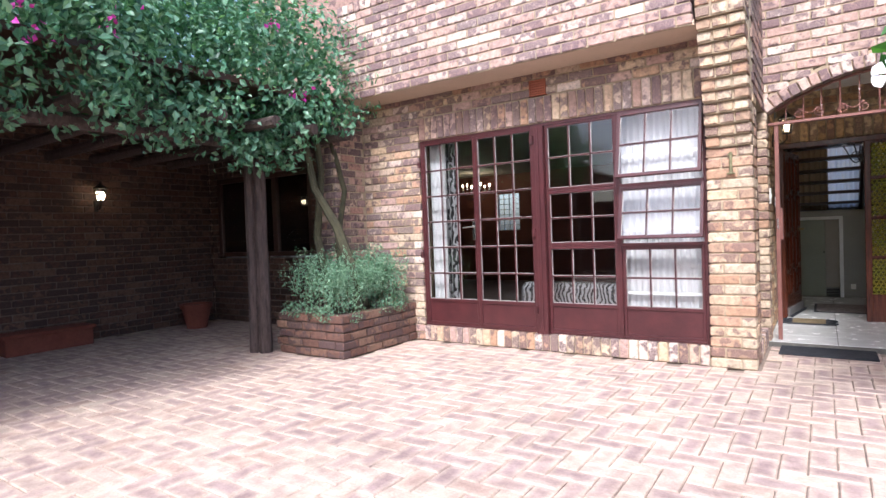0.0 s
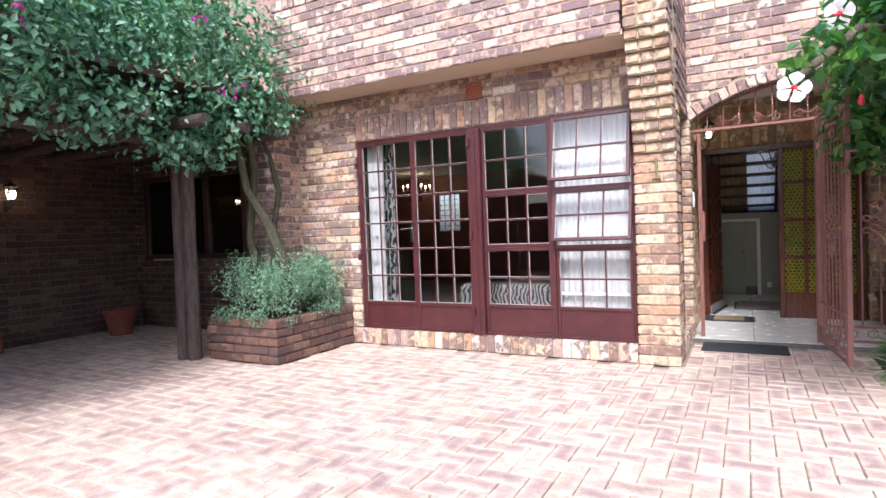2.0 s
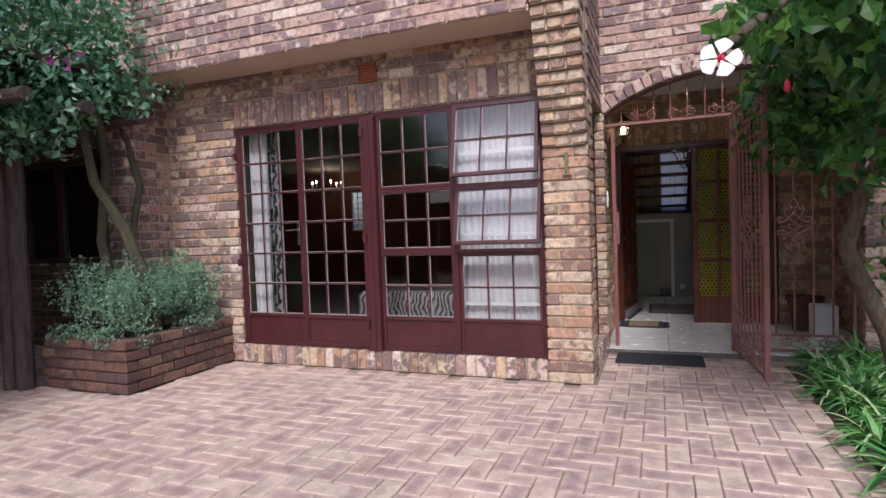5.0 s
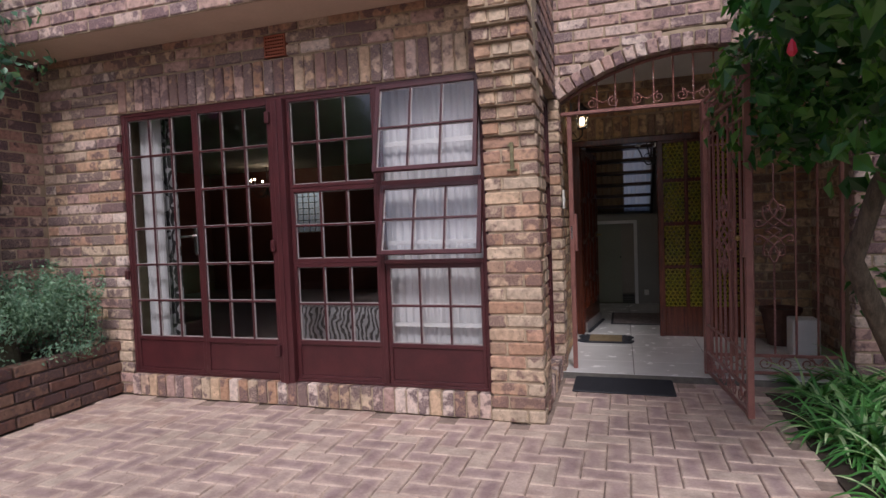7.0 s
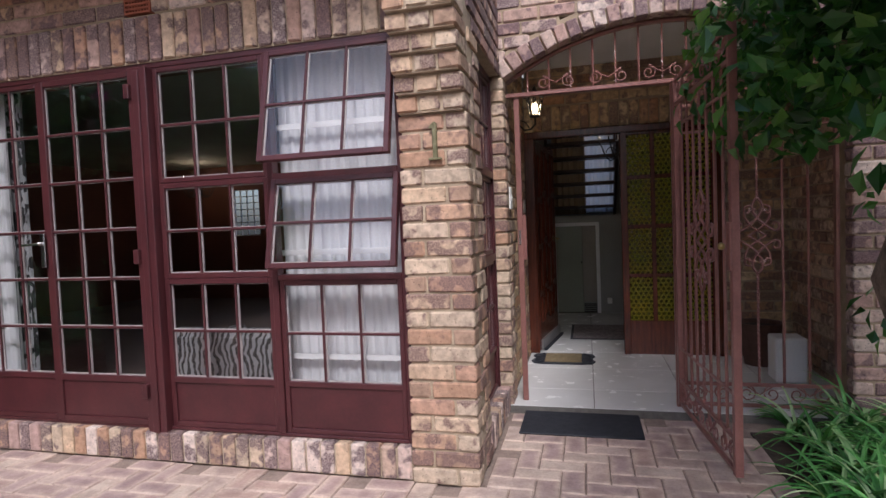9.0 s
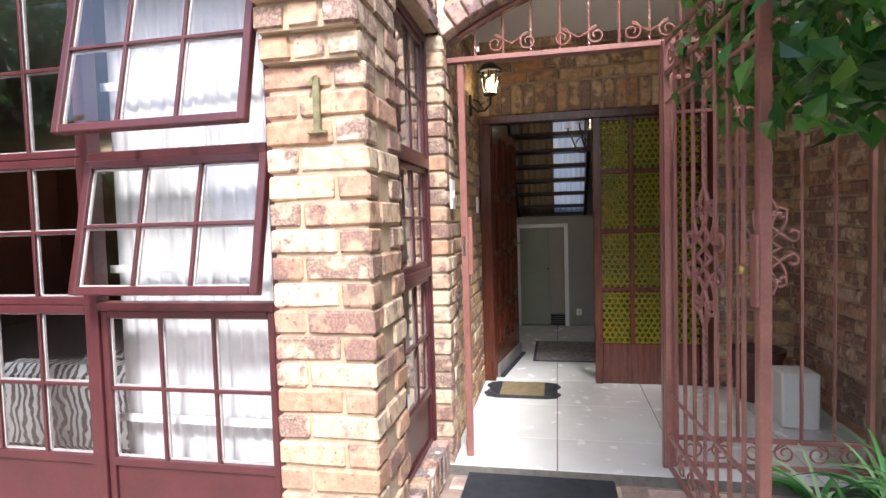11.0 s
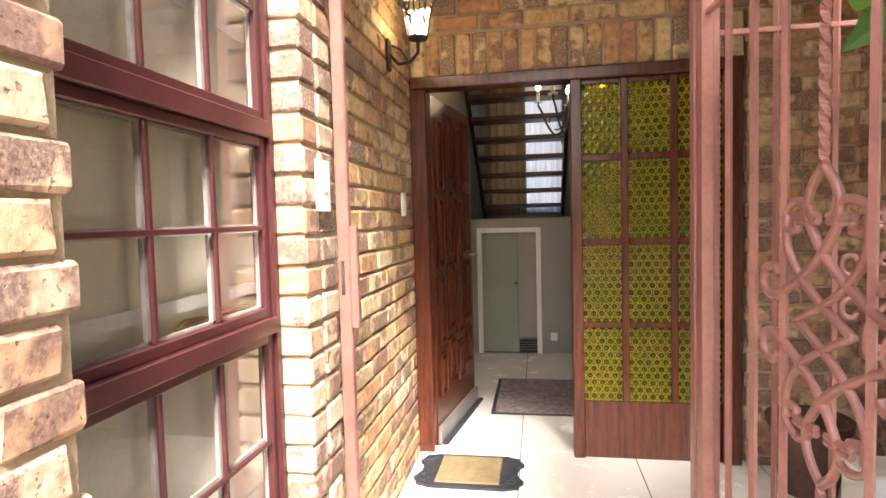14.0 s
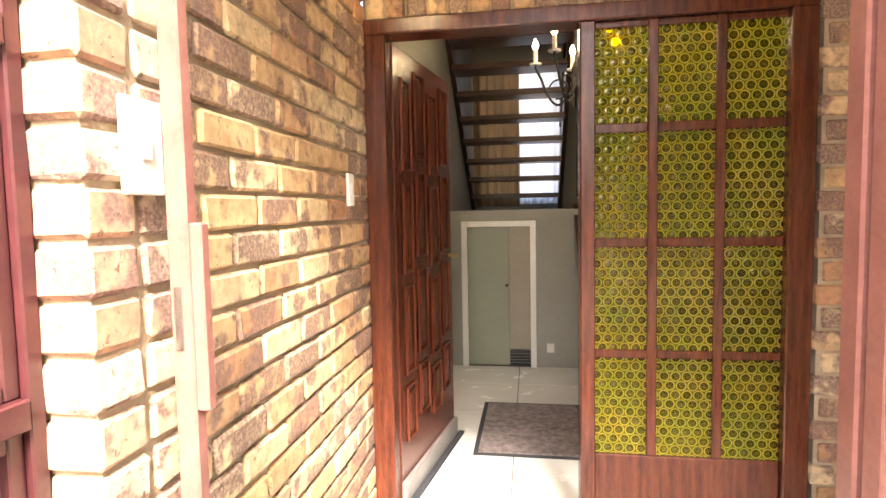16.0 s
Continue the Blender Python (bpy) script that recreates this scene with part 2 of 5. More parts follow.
def mat_amber():
    """Rolled amber glass with pressed rings in a staggered grid."""
    m, nt, b = material("amber_bottle_glass", 0.12)
    pos = node(nt, "NewGeometry").outputs["Position"]
    sep = node(nt, "SeparateXYZ", Vector=pos)
    s = 1 / 0.042
    u, v = math_(nt, "MULTIPLY", sep.outputs[0], s), math_(nt, "MULTIPLY", sep.outputs[2], s / 1.732)

    def cell(du, dv):
        a = math_(nt, "SUBTRACT", math_(nt, "FRACT", math_(nt, "ADD", u, du)), 0.5)
        c = math_(nt, "MULTIPLY", math_(nt, "SUBTRACT", math_(nt, "FRACT", math_(nt, "ADD", v, dv)), 0.5), 1.732)
        return math_(nt, "SQRT", math_(nt, "ADD", math_(nt, "MULTIPLY", a, a), math_(nt, "MULTIPLY", c, c)))
    d = math_(nt, "MINIMUM", cell(0, 0), cell(0.5, 0.5))
    wob = math_(nt, "MULTIPLY", math_(nt, "SUBTRACT", noise_(nt, pos, 40, 2), 0.5), 0.04)
    d = math_(nt, "ADD", d, wob)
    height = ramp(nt, d, [(0.0, grey(0.55)), (0.2, grey(0.35)), (0.34, grey(0.1)), (0.42, grey(1)), (0.5, grey(0.5))])
    col = ramp(nt, d, [(0.0, (0.44, 0.41, 0.03)), (0.36, (0.27, 0.26, 0.01)), (0.42, (0.74, 0.70, 0.16)), (0.5, (0.27, 0.25, 0.01))])
    mot = ramp(nt, noise_(nt, pos, 7, 3), [(0.35, (0.75, 0.9, 0.55)), (0.65, (1.1, 0.95, 0.75))])
    col = mix(nt, 0.8, col, mot, "MULTIPLY")
    bp = node(nt, "Bump", Height=height, Distance=0.003, Strength=1.0)
    g = node(nt, "BsdfGlossy", Roughness=0.14, Color=(1, 0.9, 0.5, 1), Normal=bp.outputs[0])
    t = node(nt, "BsdfRefraction", Roughness=0.12, IOR=1.25, Color=col, Normal=bp.outputs[0])
    tr = node(nt, "BsdfTranslucent", Color=col)
    df = node(nt, "BsdfDiffuse", Color=mix(nt, 1.0, col, (0.55, 0.52, 0.2, 1), "MULTIPLY"), Normal=bp.outputs[0])
    s0 = node(nt, "MixShader", Fac=0.55)
    nt.links.new(tr.outputs[0], s0.inputs[1])
    nt.links.new(df.outputs[0], s0.inputs[2])
    s1 = node(nt, "MixShader", Fac=ramp(nt, d, [(0.0, grey(0.4)), (0.3, grey(0.15)), (0.38, grey(0.9)), (0.5, grey(0.5))]))
    nt.links.new(t.outputs[0], s1.inputs[1])
    nt.links.new(s0.outputs[0], s1.inputs[2])
    s2 = node(nt, "MixShader", Fac=math_(nt, "ADD", node(nt, "Fresnel", IOR=1.5, Normal=bp.outputs[0]).outputs[0], 0.01))
    nt.links.new(s1.outputs[0], s2.inputs[1])
    nt.links.new(g.outputs[0], s2.inputs[2])
    nt.links.new(s2.outputs[0], nt.nodes["Material Output"].inputs[0])
    return m


amber = mat_amber()


def mat_glow(name, colour, strength):
    m, nt, b = material(name, 0.5)
    b.inputs["Base Color"].default_value = (*colour, 1)
    b.inputs["Emission Color"].default_value, b.inputs["Emission Strength"].default_value = (*colour, 1), strength
    return m


bulb_glow = mat_glow("lit_bulb", (1.0, 0.78, 0.45), 25)
lantern_glow = mat_glow("lantern_bulb", (1.0, 0.80, 0.48), 5)


def mat_curtain(name, c0, c1, see=0.35):
    m, nt, b = material(name, 0.9)
    pos = node(nt, "TexCoord").outputs["Object"]
    c = ramp(nt, noise_(nt, pos, 120, 2), [(0.3, c0), (0.7, c1)])
    nt.links.new(c, b.inputs["Base Color"])
    t = node(nt, "BsdfTranslucent", Color=c)
    s = node(nt, "MixShader", Fac=see)
    nt.links.new(b.outputs[0], s.inputs[1])
    nt.links.new(t.outputs[0], s.inputs[2])
    nt.links.new(s.outputs[0], nt.nodes["Material Output"].inputs[0])
    return m


sheer = mat_curtain("white_voile", (0.82, 0.82, 0.82), (0.90, 0.90, 0.90), 0.3)
thin_voile = mat_curtain("thin_voile", (0.86, 0.86, 0.88), (0.92, 0.92, 0.93), 0.6)
brown_curtain = mat_curtain("brown_curtain", (0.22, 0.13, 0.06), (0.34, 0.22, 0.11), 0.2)


def mat_zebra(name="zebra_fabric"):
    m, nt, b = material(name, 0.85)
    pos = node(nt, "TexCoord").outputs["Object"]
    w = node(nt, "TexWave", {"bands_direction": "X"}, Vector=pos, Scale=7.0, Distortion=9.0, Detail=2.0, Detail_Scale=1.2)
    nt.links.new(ramp(nt, w.outputs[1], [(0.42, grey(0.015)), (0.5, grey(0.3))]), b.inputs["Base Color"])
    return m


zebra = mat_zebra()

# ---- helpers for meshes ----
PLACE = {}


def place_of(ob):
    return PLACE.get(ob, Matrix.Identity(4))


def thing(name, at, label, category, group=""):
    ob = new(name)
    ob.matrix_basis = Matrix.Translation(at)
    PLACE[ob] = ob.matrix_basis.copy()
    return tagged(ob, label, category, group)


def part(name, bm, mat, parent=None, label="", kind="", smooth=False):
    """One mesh object from a bmesh in world places."""
    me = bpy.data.meshes.new(name)
    if parent is not None:
        bm.transform(place_of(parent).inverted())
    bm.normal_update()
    bm.to_mesh(me)
    bm.free()
    me.materials.append(mat)
    if smooth:
        me.polygons.foreach_set("use_smooth", [True] * len(me.polygons))
    ob = new(name, me)
    if parent is not None:
        ob.parent = parent
        PLACE[ob] = place_of(parent).copy()
    return tagged(ob, label, "", "", kind)


def box(bm, a, b, bevel=0.0, m=None):
    lo, hi = [min(p, q) for p, q in zip(a, b)], [max(p, q) for p, q in zip(a, b)]
    mat = Matrix.Translation([(p + q) / 2 for p, q in zip(lo, hi)]) @ Matrix.Diagonal([q - p for p, q in zip(lo, hi)] + [1])
    if m is not None:
        mat = m @ mat
    r = bmesh.ops.create_cube(bm, size=1, matrix=mat)
    if bevel:
        es = list({e for v in r["verts"] for e in v.link_edges})
        bmesh.ops.bevel(bm, geom=es, offset=bevel, segments=1, affect="EDGES")
    return bm


def boxes(*items, bevel=0.0):
    bm = bmesh.new()
    for a, b in items:
        box(bm, a, b, bevel)
    return bm


def tube(bm, pts, r, seg=6, r1=None, caps=True, square_twist=0.0):
    """A tube of radius r (to r1) along the points; square_twist: radians that its section turns per metre."""
    pts = [Vector(p) for p in pts]
    n = len(pts)
    rings = []
    up = None
    run = 0.0
    for i, p in enumerate(pts):
        d = (pts[min(i + 1, n - 1)] - pts[max(i - 1, 0)]).normalized()
        if up is None:
            up = Vector((0, 0, 1)) if abs(d.z) < 0.9 else Vector((1, 0, 0))
        side = d.cross(up).normalized()
        up = side.cross(d).normalized()
        if i:
            run += (p - pts[i - 1]).length
        rr = r if r1 is None else r + (r1 - r) * i / max(n - 1, 1)
        a0 = run * square_twist
        rings.append([bm.verts.new(p + (side * math.cos(a0 + 2 * math.pi * k / seg) + up * math.sin(a0 + 2 * math.pi * k / seg)) * rr) for k in range(seg)])
    for u, v in zip(rings, rings[1:]):
        for k in range(seg):
            bm.faces.new((u[k], u[(k + 1) % seg], v[(k + 1) % seg], v[k]))
    if caps:
        bm.faces.new(rings[0][::-1])
        bm.faces.new(rings[-1])
    return bm


def lathe(bm, at, profile, seg=16):
    """Profile: (radius, height) pairs turned round the vertical through at."""
    rings = [[bm.verts.new((at[0] + r * math.cos(2 * math.pi * k / seg), at[1] + r * math.sin(2 * math.pi * k / seg), at[2] + h)) for k in range(seg)] for r, h in profile]
    for u, v in zip(rings, rings[1:]):
        for k in range(seg):
            bm.faces.new((u[k], u[(k + 1) % seg], v[(k + 1) % seg], v[k]))
    bm.faces.new(rings[0][::-1])
    bm.faces.new(rings[-1])
    return bm


def joined(name, verts, faces, mat, parent=None, kind="stuff", label=""):
    me = bpy.data.meshes.new(name)
    me.from_pydata(verts, [], faces)
    me.materials.append(mat)
    ob = new(name, me)
    if parent is not None:
        ob.parent = parent
        ob.matrix_parent_inverse = place_of(parent).inverted()
    return tagged(ob, label, "", "", kind)


# ---- masonry ----
CRS, PITCH, BL, BH, BD, JOINT = 0.085, 0.2335, 0.222, 0.073, 0.106, 0.0115
WALK_A, WALK_B = Vector((1.83, 1.0, 1.2)), Vector((1.61, 6.6, 1.3))


def near_walk(p):
    ab = WALK_B - WALK_A
    k = min(1, max(0, (p - WALK_A).dot(ab) / ab.length_squared))
    return (p - WALK_A - ab * k).length


def brick_mesh(name, size, mat, seed, worn=0.007):
    rng = random.Random(seed)
    bm = bmesh.new()
    box(bm, [-s / 2 for s in size], [s / 2 for s in size])
    bmesh.ops.bevel(bm, geom=bm.edges[:], offset=worn, segments=1, affect="EDGES")
    for v in bm.verts:
        v.co += Vector([rng.uniform(-1, 1) * worn * 0.35 for _ in range(3)])
    me = bpy.data.meshes.new(name)
    bm.to_mesh(me)
    bm.free()
    me.materials.append(mat)
    return me


def lay(bricks, parent, mat, key, limit=300, name="brick", worn=0.007, depth=BD):
    """bricks: (matrix, (length, height)) in world places. The nearest ones are objects, the rest one mesh."""
    kinds = {}
    for m, size in bricks:
        kinds.setdefault((round(size[0], 2), round(size[1], 2)), 0)
    meshes = {}

    def shape(size, i):
        k = (round(size[0] * 50) / 50, size[1], i % 3)
        if k not in meshes:
            meshes[k] = brick_mesh("%s_%s" % (name, key), (max(k[0], 0.03), depth, k[1]), mat, len(meshes) * 7 + 1, worn)
        return meshes[k], k[0]
    order = sorted(bricks, key=lambda q: near_walk(q[0].translation))
    inv = place_of(parent).inverted()
    for i, (m, size) in enumerate(order[:limit]):
        me, ln = shape(size, i)
        ob = bpy.data.objects.new(name, me)
        scene.collection.objects.link(ob)
        ob.parent = parent
        ob.matrix_basis = inv @ m @ Matrix.Diagonal((size[0] / max(ln, 0.03), 1, 1, 1))
    rest = order[limit:]
    if rest:
        allv, allf, n0 = [], [], 0
        cache = {}
        for i, (m, size) in enumerate(rest):
            me, ln = shape(size, i)
            if me not in cache:
                vs = np.array([v.co[:] for v in me.vertices])
                cache[me] = (vs, [tuple(p.vertices) for p in me.polygons])
            vs, fs = cache[me]
            mm = np.array(m @ Matrix.Diagonal((size[0] / max(ln, 0.03), 1, 1, 1)))
            allv.append(vs @ mm[:3, :3].T + mm[:3, 3])
            allf += [tuple(q + n0 for q in f) for f in fs]
            n0 += len(vs)
        joined(name + "work", np.concatenate(allv).tolist(), allf, mat, parent)


FACING = {"-y": (Vector((1, 0, 0)), Vector((0, 1, 0))), "+y": (Vector((-1, 0, 0)), Vector((0, -1, 0))),
          "+x": (Vector((0, 1, 0)), Vector((-1, 0, 0))), "-x": (Vector((0, -1, 0)), Vector((1, 0, 0)))}


def frame_of(at, u, inward):
    z = Vector((0, 0, 1))
    m = Matrix((u, inward, z)).transposed().to_4x4()
    m.translation = at
    return m


def brick_wall(name, at, facing, length, z0, z1, mat, cut=None, label="", limit=300, phase=0.0, start=0.0, thick=0.22, mort=None,
               step=None, parent=None, ends=(False, False), seed=1, quoin=False):
    """A wall in running bond from at. cut(z): list of (u0, u1) spans that stand at height z; step(z): how far a course comes forward;
    ends: whether every second course stops a brick's depth short at that end, for the neighbour's bricks."""
    rng = random.Random(seed)
    u, inw = FACING[facing]
    at = Vector(at)
    n = round((z1 - z0) / CRS)
    bm = bmesh.new()
    last = None
    bricks = []
    back = thick - 0.014
    for k in range(n):
        zc = z0 + (k + 0.5) * CRS
        spans = cut(zc) if cut else [(0, length)]
        fwd = step(zc) if step else 0.0
        key = (tuple(spans), fwd)
        if last and last[0] == key:
            last[2] = z0 + (k + 1) * CRS
        else:
            if last:
                strip(bm, at, u, inw, last, back)
            last = [key, z0 + k * CRS, z0 + (k + 1) * CRS]
        for a, b in spans:
            if step and fwd > 0:
                w = (b - a) / 3
                for i in range(3):
                    c = at + u * (a + (i + 0.5) * w) + inw * (BL / 2 - fwd - rng.uniform(-0.0015, 0.0025)) + Vector((0, 0, zc - at.z))
                    bricks.append((frame_of(c, u, inw) @ Matrix.Rotation(rng.uniform(-0.012, 0.012), 4, "Y") @ Matrix.Diagonal((1, BL / BD, 1, 1)), (w - JOINT + 0.003, BH)))
                continue
            aa = a + (BD + JOINT if ends[0] and (k % 2) and a == 0 else 0)
            bb = b - (BD + JOINT if ends[1] and (k % 2 == 0) and b == length else 0)
            x = aa + start - ((PITCH / 2) if (k % 2) else 0) - phase
            while x < aa - PITCH + 0.02:
                x += PITCH
            while x > aa + 0.001:
                x -= PITCH
            if quoin:
                aa = a + (PITCH if k % 2 == 0 else PITCH / 2)
                x = aa
            while x < bb - 0.012:
                p, q = max(x, aa), min(x + BL, bb)
                if q - p > 0.025:
                    fw = fwd + rng.uniform(-0.0015, 0.0025)
                    c = at + u * ((p + q) / 2) + inw * (BD / 2 - fw) + Vector((0, 0, zc - at.z + rng.uniform(-0.001, 0.001)))
                    m = frame_of(c, u, inw) @ Matrix.Rotation(rng.uniform(-0.006, 0.006), 4, "Y")
                    bricks.append((m, (q - p, BH)))
                x += PITCH
    if last:
        strip(bm, at, u, inw, last, back)
    wall = part(name, bm, mort or mortar, parent, label, "structure")
    lay(bricks, wall, mat, name, limit)
    return wall


def strip(bm, at, u, inw, last, back):
    (spans, fwd), za, zb = last
    for a, b in spans:
        p = at + u * (a + 0.016) + inw * (0.011 - fwd)
        q = at + u * (b - 0.016) + inw * back
        box(bm, (p.x, p.y, za), (q.x, q.y, zb))


def soldiers(name, at, facing, length, z0, high, mat, parent, seed=3, thick=0.02, width=BH, fwd=0.0):
    """Bricks on end side by side."""
    rng = random.Random(seed)
    u, inw = FACING[facing]
    n = round(length / (width + 0.01))
    w = length / n
    out = []
    for i in range(n):
        c = Vector(at) + u * ((i + 0.5) * w) + inw * (BD / 2 - fwd - rng.uniform(0, 0.003)) + Vector((0, 0, z0 + high / 2 - at[2]))
        m = frame_of(c, u, inw) @ Matrix.Rotation(math.pi / 2 + rng.uniform(-0.01, 0.01), 4, "Y")
        out.append((m, (high - 0.008, w - 0.01)))
    lay(out, parent, mat, name, 120)

# ---- setting ----
FLOOR = 0.04
# Unseen ground beyond the bed is made pale to bounce light back.
bm = boxes(((-60, -60, -0.3), (60, 60, -0.02)))
ground = part("ground", bm, mortar, None, "plain ground under and around the courtyard, made pale to bounce light", "structure")
bm = boxes(((-6.6, -6, -0.1), (2.38, 7.28, -0.012)), ((2.38, 7.1, -0.1), (3.4, 7.28, -0.012)))
joint_sand = mat_noisy("joint_sand", (0.20, 0.15, 0.12), (0.34, 0.26, 0.21), 14, 0.95, 120, 0.003)
pavement = part("pavement", bm, joint_sand, None, "clay brick courtyard paving laid in herringbone, buff sand in the joints", "structure")

# front wall with the big window
FW = 6.21


def front_cut(z):
    if z < 2.465:
        return [(0, 0.82)]
    if z < 2.635:
        return [(0, 2.175), (2.345, 3.736)]
    return [(0, 3.736)]


wall_front = brick_wall("wall_front", (-3.11, FW, 0), "-y", 3.736, 0, 2.72, brick_blend, front_cut, "face brick house wall, pinkish brown and burnt purple bricks", 260, seed=2)
part("lintel_backing", boxes(((-2.29, FW + 0.016, 2.21), (0.62, FW + 0.2, 2.465)), ((-0.95, FW + 0.09, 2.46), (-0.75, FW + 0.2, 2.64))), mortar, wall_front)
soldiers("front_soldiers", (-2.29, FW, 0), "-y", 2.91, 2.213, 0.247, brick_blend, wall_front, 5)
window_sill = part("window_sill", boxes(((-2.29, 6.198, 0.0), (0.622, 6.41, 0.155))), mortar, None, "brick-on-edge sill under the big window", "structure")
soldiers("sill_bricks", (-2.29, 6.185, 0), "-y", 2.91, 0.0, 0.172, brick_blend, window_sill, 9)
# pillar that corbels forward under the overhang
PF, PX0, PX1 = 6.165, 0.626, 0.963


def corbel(z):
    return 0.0 if z < 1.785 else min(12, int((z - 1.785) / CRS) + 1) * 0.0305


pillar = brick_wall("wall_pillar", (PX0, PF, 0), "-y", PX1 - PX0, 0, 4.08, brick_buff, None, "buff face brick pillar, its top courses corbelled forward", 200, step=corbel, thick=0.3, seed=4)
brick_wall("wall_pillar_side", (PX1, PF, 0), "+x", 0.375, 0, 2.21, brick_buff, None, "side of the buff brick pillar", 200, thick=0.16, seed=6, quoin=True)
brick_wall("wall_upper_side", (PX1, PF, 2.21), "+x", 7.29 - PF, 2.21, 4.08, brick_mixed, None, "upper house wall above the side window, burnt face brick", 300, thick=0.16, seed=7, quoin=True)
part("wall_pillar_core", boxes(((PX0 + 0.02, PF + 0.3, 0), (0.80, 6.52, 2.7))), mortar, None, "", "structure")
# corbel cheeks: the ends of the corbelled courses are their own bricks; behind them the upper cheek
brick_wall("wall_overhang", (-3.05, 5.80, 2.69), "-y", PX0 + 3.04, 2.69, 3.625, brick_pale, None, "overhanging balcony wall in pale purple and pink face brick", 300, thick=0.2, seed=8, start=0.05)
brick_wall("wall_overhang_side", (PX1 - 0.002, 5.80 + BD + 0.008, 2.72), "+x", 0.22, 2.72, 4.08, brick_mixed, None, "end of the overhanging balcony wall", 60, thick=0.14, seed=12)
soffit = part("soffit", boxes(((-3.05, 5.825, 2.688), (PX0 - 0.002, FW - 0.002, 2.73))), plaster, None, "cream painted soffit of the balcony", "structure")
coping = part("coping", boxes(((-3.04, 5.818, 3.622), (PX0 - 0.012, 5.98, 3.72))), mortar, None, "brick-on-edge coping of the balcony wall", "structure")
soldiers("coping", (-3.05, 5.795, 3.622), "-y", PX0 + 3.04, 3.628, 0.11, brick_pale, coping, 27)
part("balcony_floor", boxes(((-3.2, 5.98, 2.8), (0.62, 9.0, 2.9))), plaster, None, "", "structure")

# arched wall in front of the porch
AW, AX, AZ, AR = 7.30, 1.97, 0.707, 1.783


def arch_cut(z):
    if z < 2.19:
        return [(2.075, 3.4)]
    if z < AZ + AR + 0.115:
        w = math.sqrt((AR + 0.115) ** 2 - (z - AZ) ** 2)
        out = [(2.075 if z < 2.2 else AX - 0.885 + w, 3.4)]
        if AX - 0.885 - w > 0.03:
            out.insert(0, (0, AX - 0.885 - w))
        return out
    return [(0, 3.4)]


arch_wall = brick_wall("wall_arch", (0.885, AW, 0), "-y", 3.4, 0, 4.08, brick_pale, arch_cut, "purplish face brick wall with a segmental arch over the porch gate", 300, thick=0.23, seed=11, start=0.11)
a0 = math.asin((AX - 0.98) / AR)
bm = bmesh.new()
NA = 28
ring = []
for i in range(NA + 1):
    a = -a0 + 2 * a0 * i / NA
    s, c = math.sin(a), math.cos(a)
    ring.append([bm.verts.new((AX + s * r, y, AZ + c * r)) for r, y in ((AR + 0.006, AW + 0.012), (AR + 0.14, AW + 0.012), (AR + 0.14, AW + 0.22), (AR + 0.006, AW + 0.22))])
for p, q in zip(ring, ring[1:]):
    for k in range(4):
        bm.faces.new((p[k], q[k], q[(k + 1) % 4], p[(k + 1) % 4]))
bm.faces.new(ring[0])
bm.faces.new(ring[-1][::-1])
part("arch_core", bm, mortar, arch_wall)
out = []
n = int(2 * a0 * (AR + 0.05) / 0.083)
rng = random.Random(5)
for i in range(n):
    a = -a0 + 2 * a0 * (i + 0.5) / n
    c = Vector((AX + math.sin(a) * (AR + 0.055), AW + 0.053 - 0.012, AZ + math.cos(a) * (AR + 0.055)))
    out.append((Matrix.Translation(c) @ Matrix.Rotation(a - math.pi / 2 + rng.uniform(-0.02, 0.02), 4, "Y"), (0.108, BH)))
    out.append((Matrix.Translation(c + Vector((0, 0.115, 0))) @ Matrix.Rotation(a - math.pi / 2, 4, "Y"), (0.108, BH)))
lay(out, arch_wall, brick_pale, "arch", 120)
# pier beside the side window; its right face
brick_wall("wall_pier", (0.98, AW + BD + 0.008, 0), "+x", 0.12, 0, 2.19, brick_buff, None, "narrow face brick pier beside the gate", 60, thick=0.11, seed=13)
side_sill = part("side_sill", boxes(((0.80, 6.545, 0.0), (0.945, 7.29, 0.15))), mortar, None, "brick-on-edge sill under the side window", "structure")
soldiers("side_sill_bricks", (0.96, 6.545, 0), "+x", 0.75, 0.0, 0.168, brick_blend, side_sill, 21)

brick_wall("wall_pier_front", (0.885, AW - 0.004, 0), "-y", 0.095, 0, 2.19, brick_buff, None, "buff end of the narrow pier", 60, thick=0.12, seed=31)
part("pier_core", boxes(((0.86, AW + 0.006, 0), (0.971, AW + 0.23, 2.19))), mortar, arch_wall)
part("corner_core", boxes(((-3.2, 5.76, 0), (-3.118, FW + 0.2, 2.56)), ((-3.118, FW + 0.008, 0), (-3.09, FW + 0.2, 2.56))), mortar, wall_front)

# porch
PB = 8.81
brick_wall("wall_porch_side", (0.95, AW + 0.22, 0), "+x", PB - AW - 0.22, 0, 2.72, brick_lamp_warm, None, "yellow and burnt face brick porch wall, lamp warmth in its tint", 300, thick=0.18, seed=14)


def back_cut(z):
    if z < 2.27:
        return [(1.665, 2.6)]
    return [(0, 2.6)]


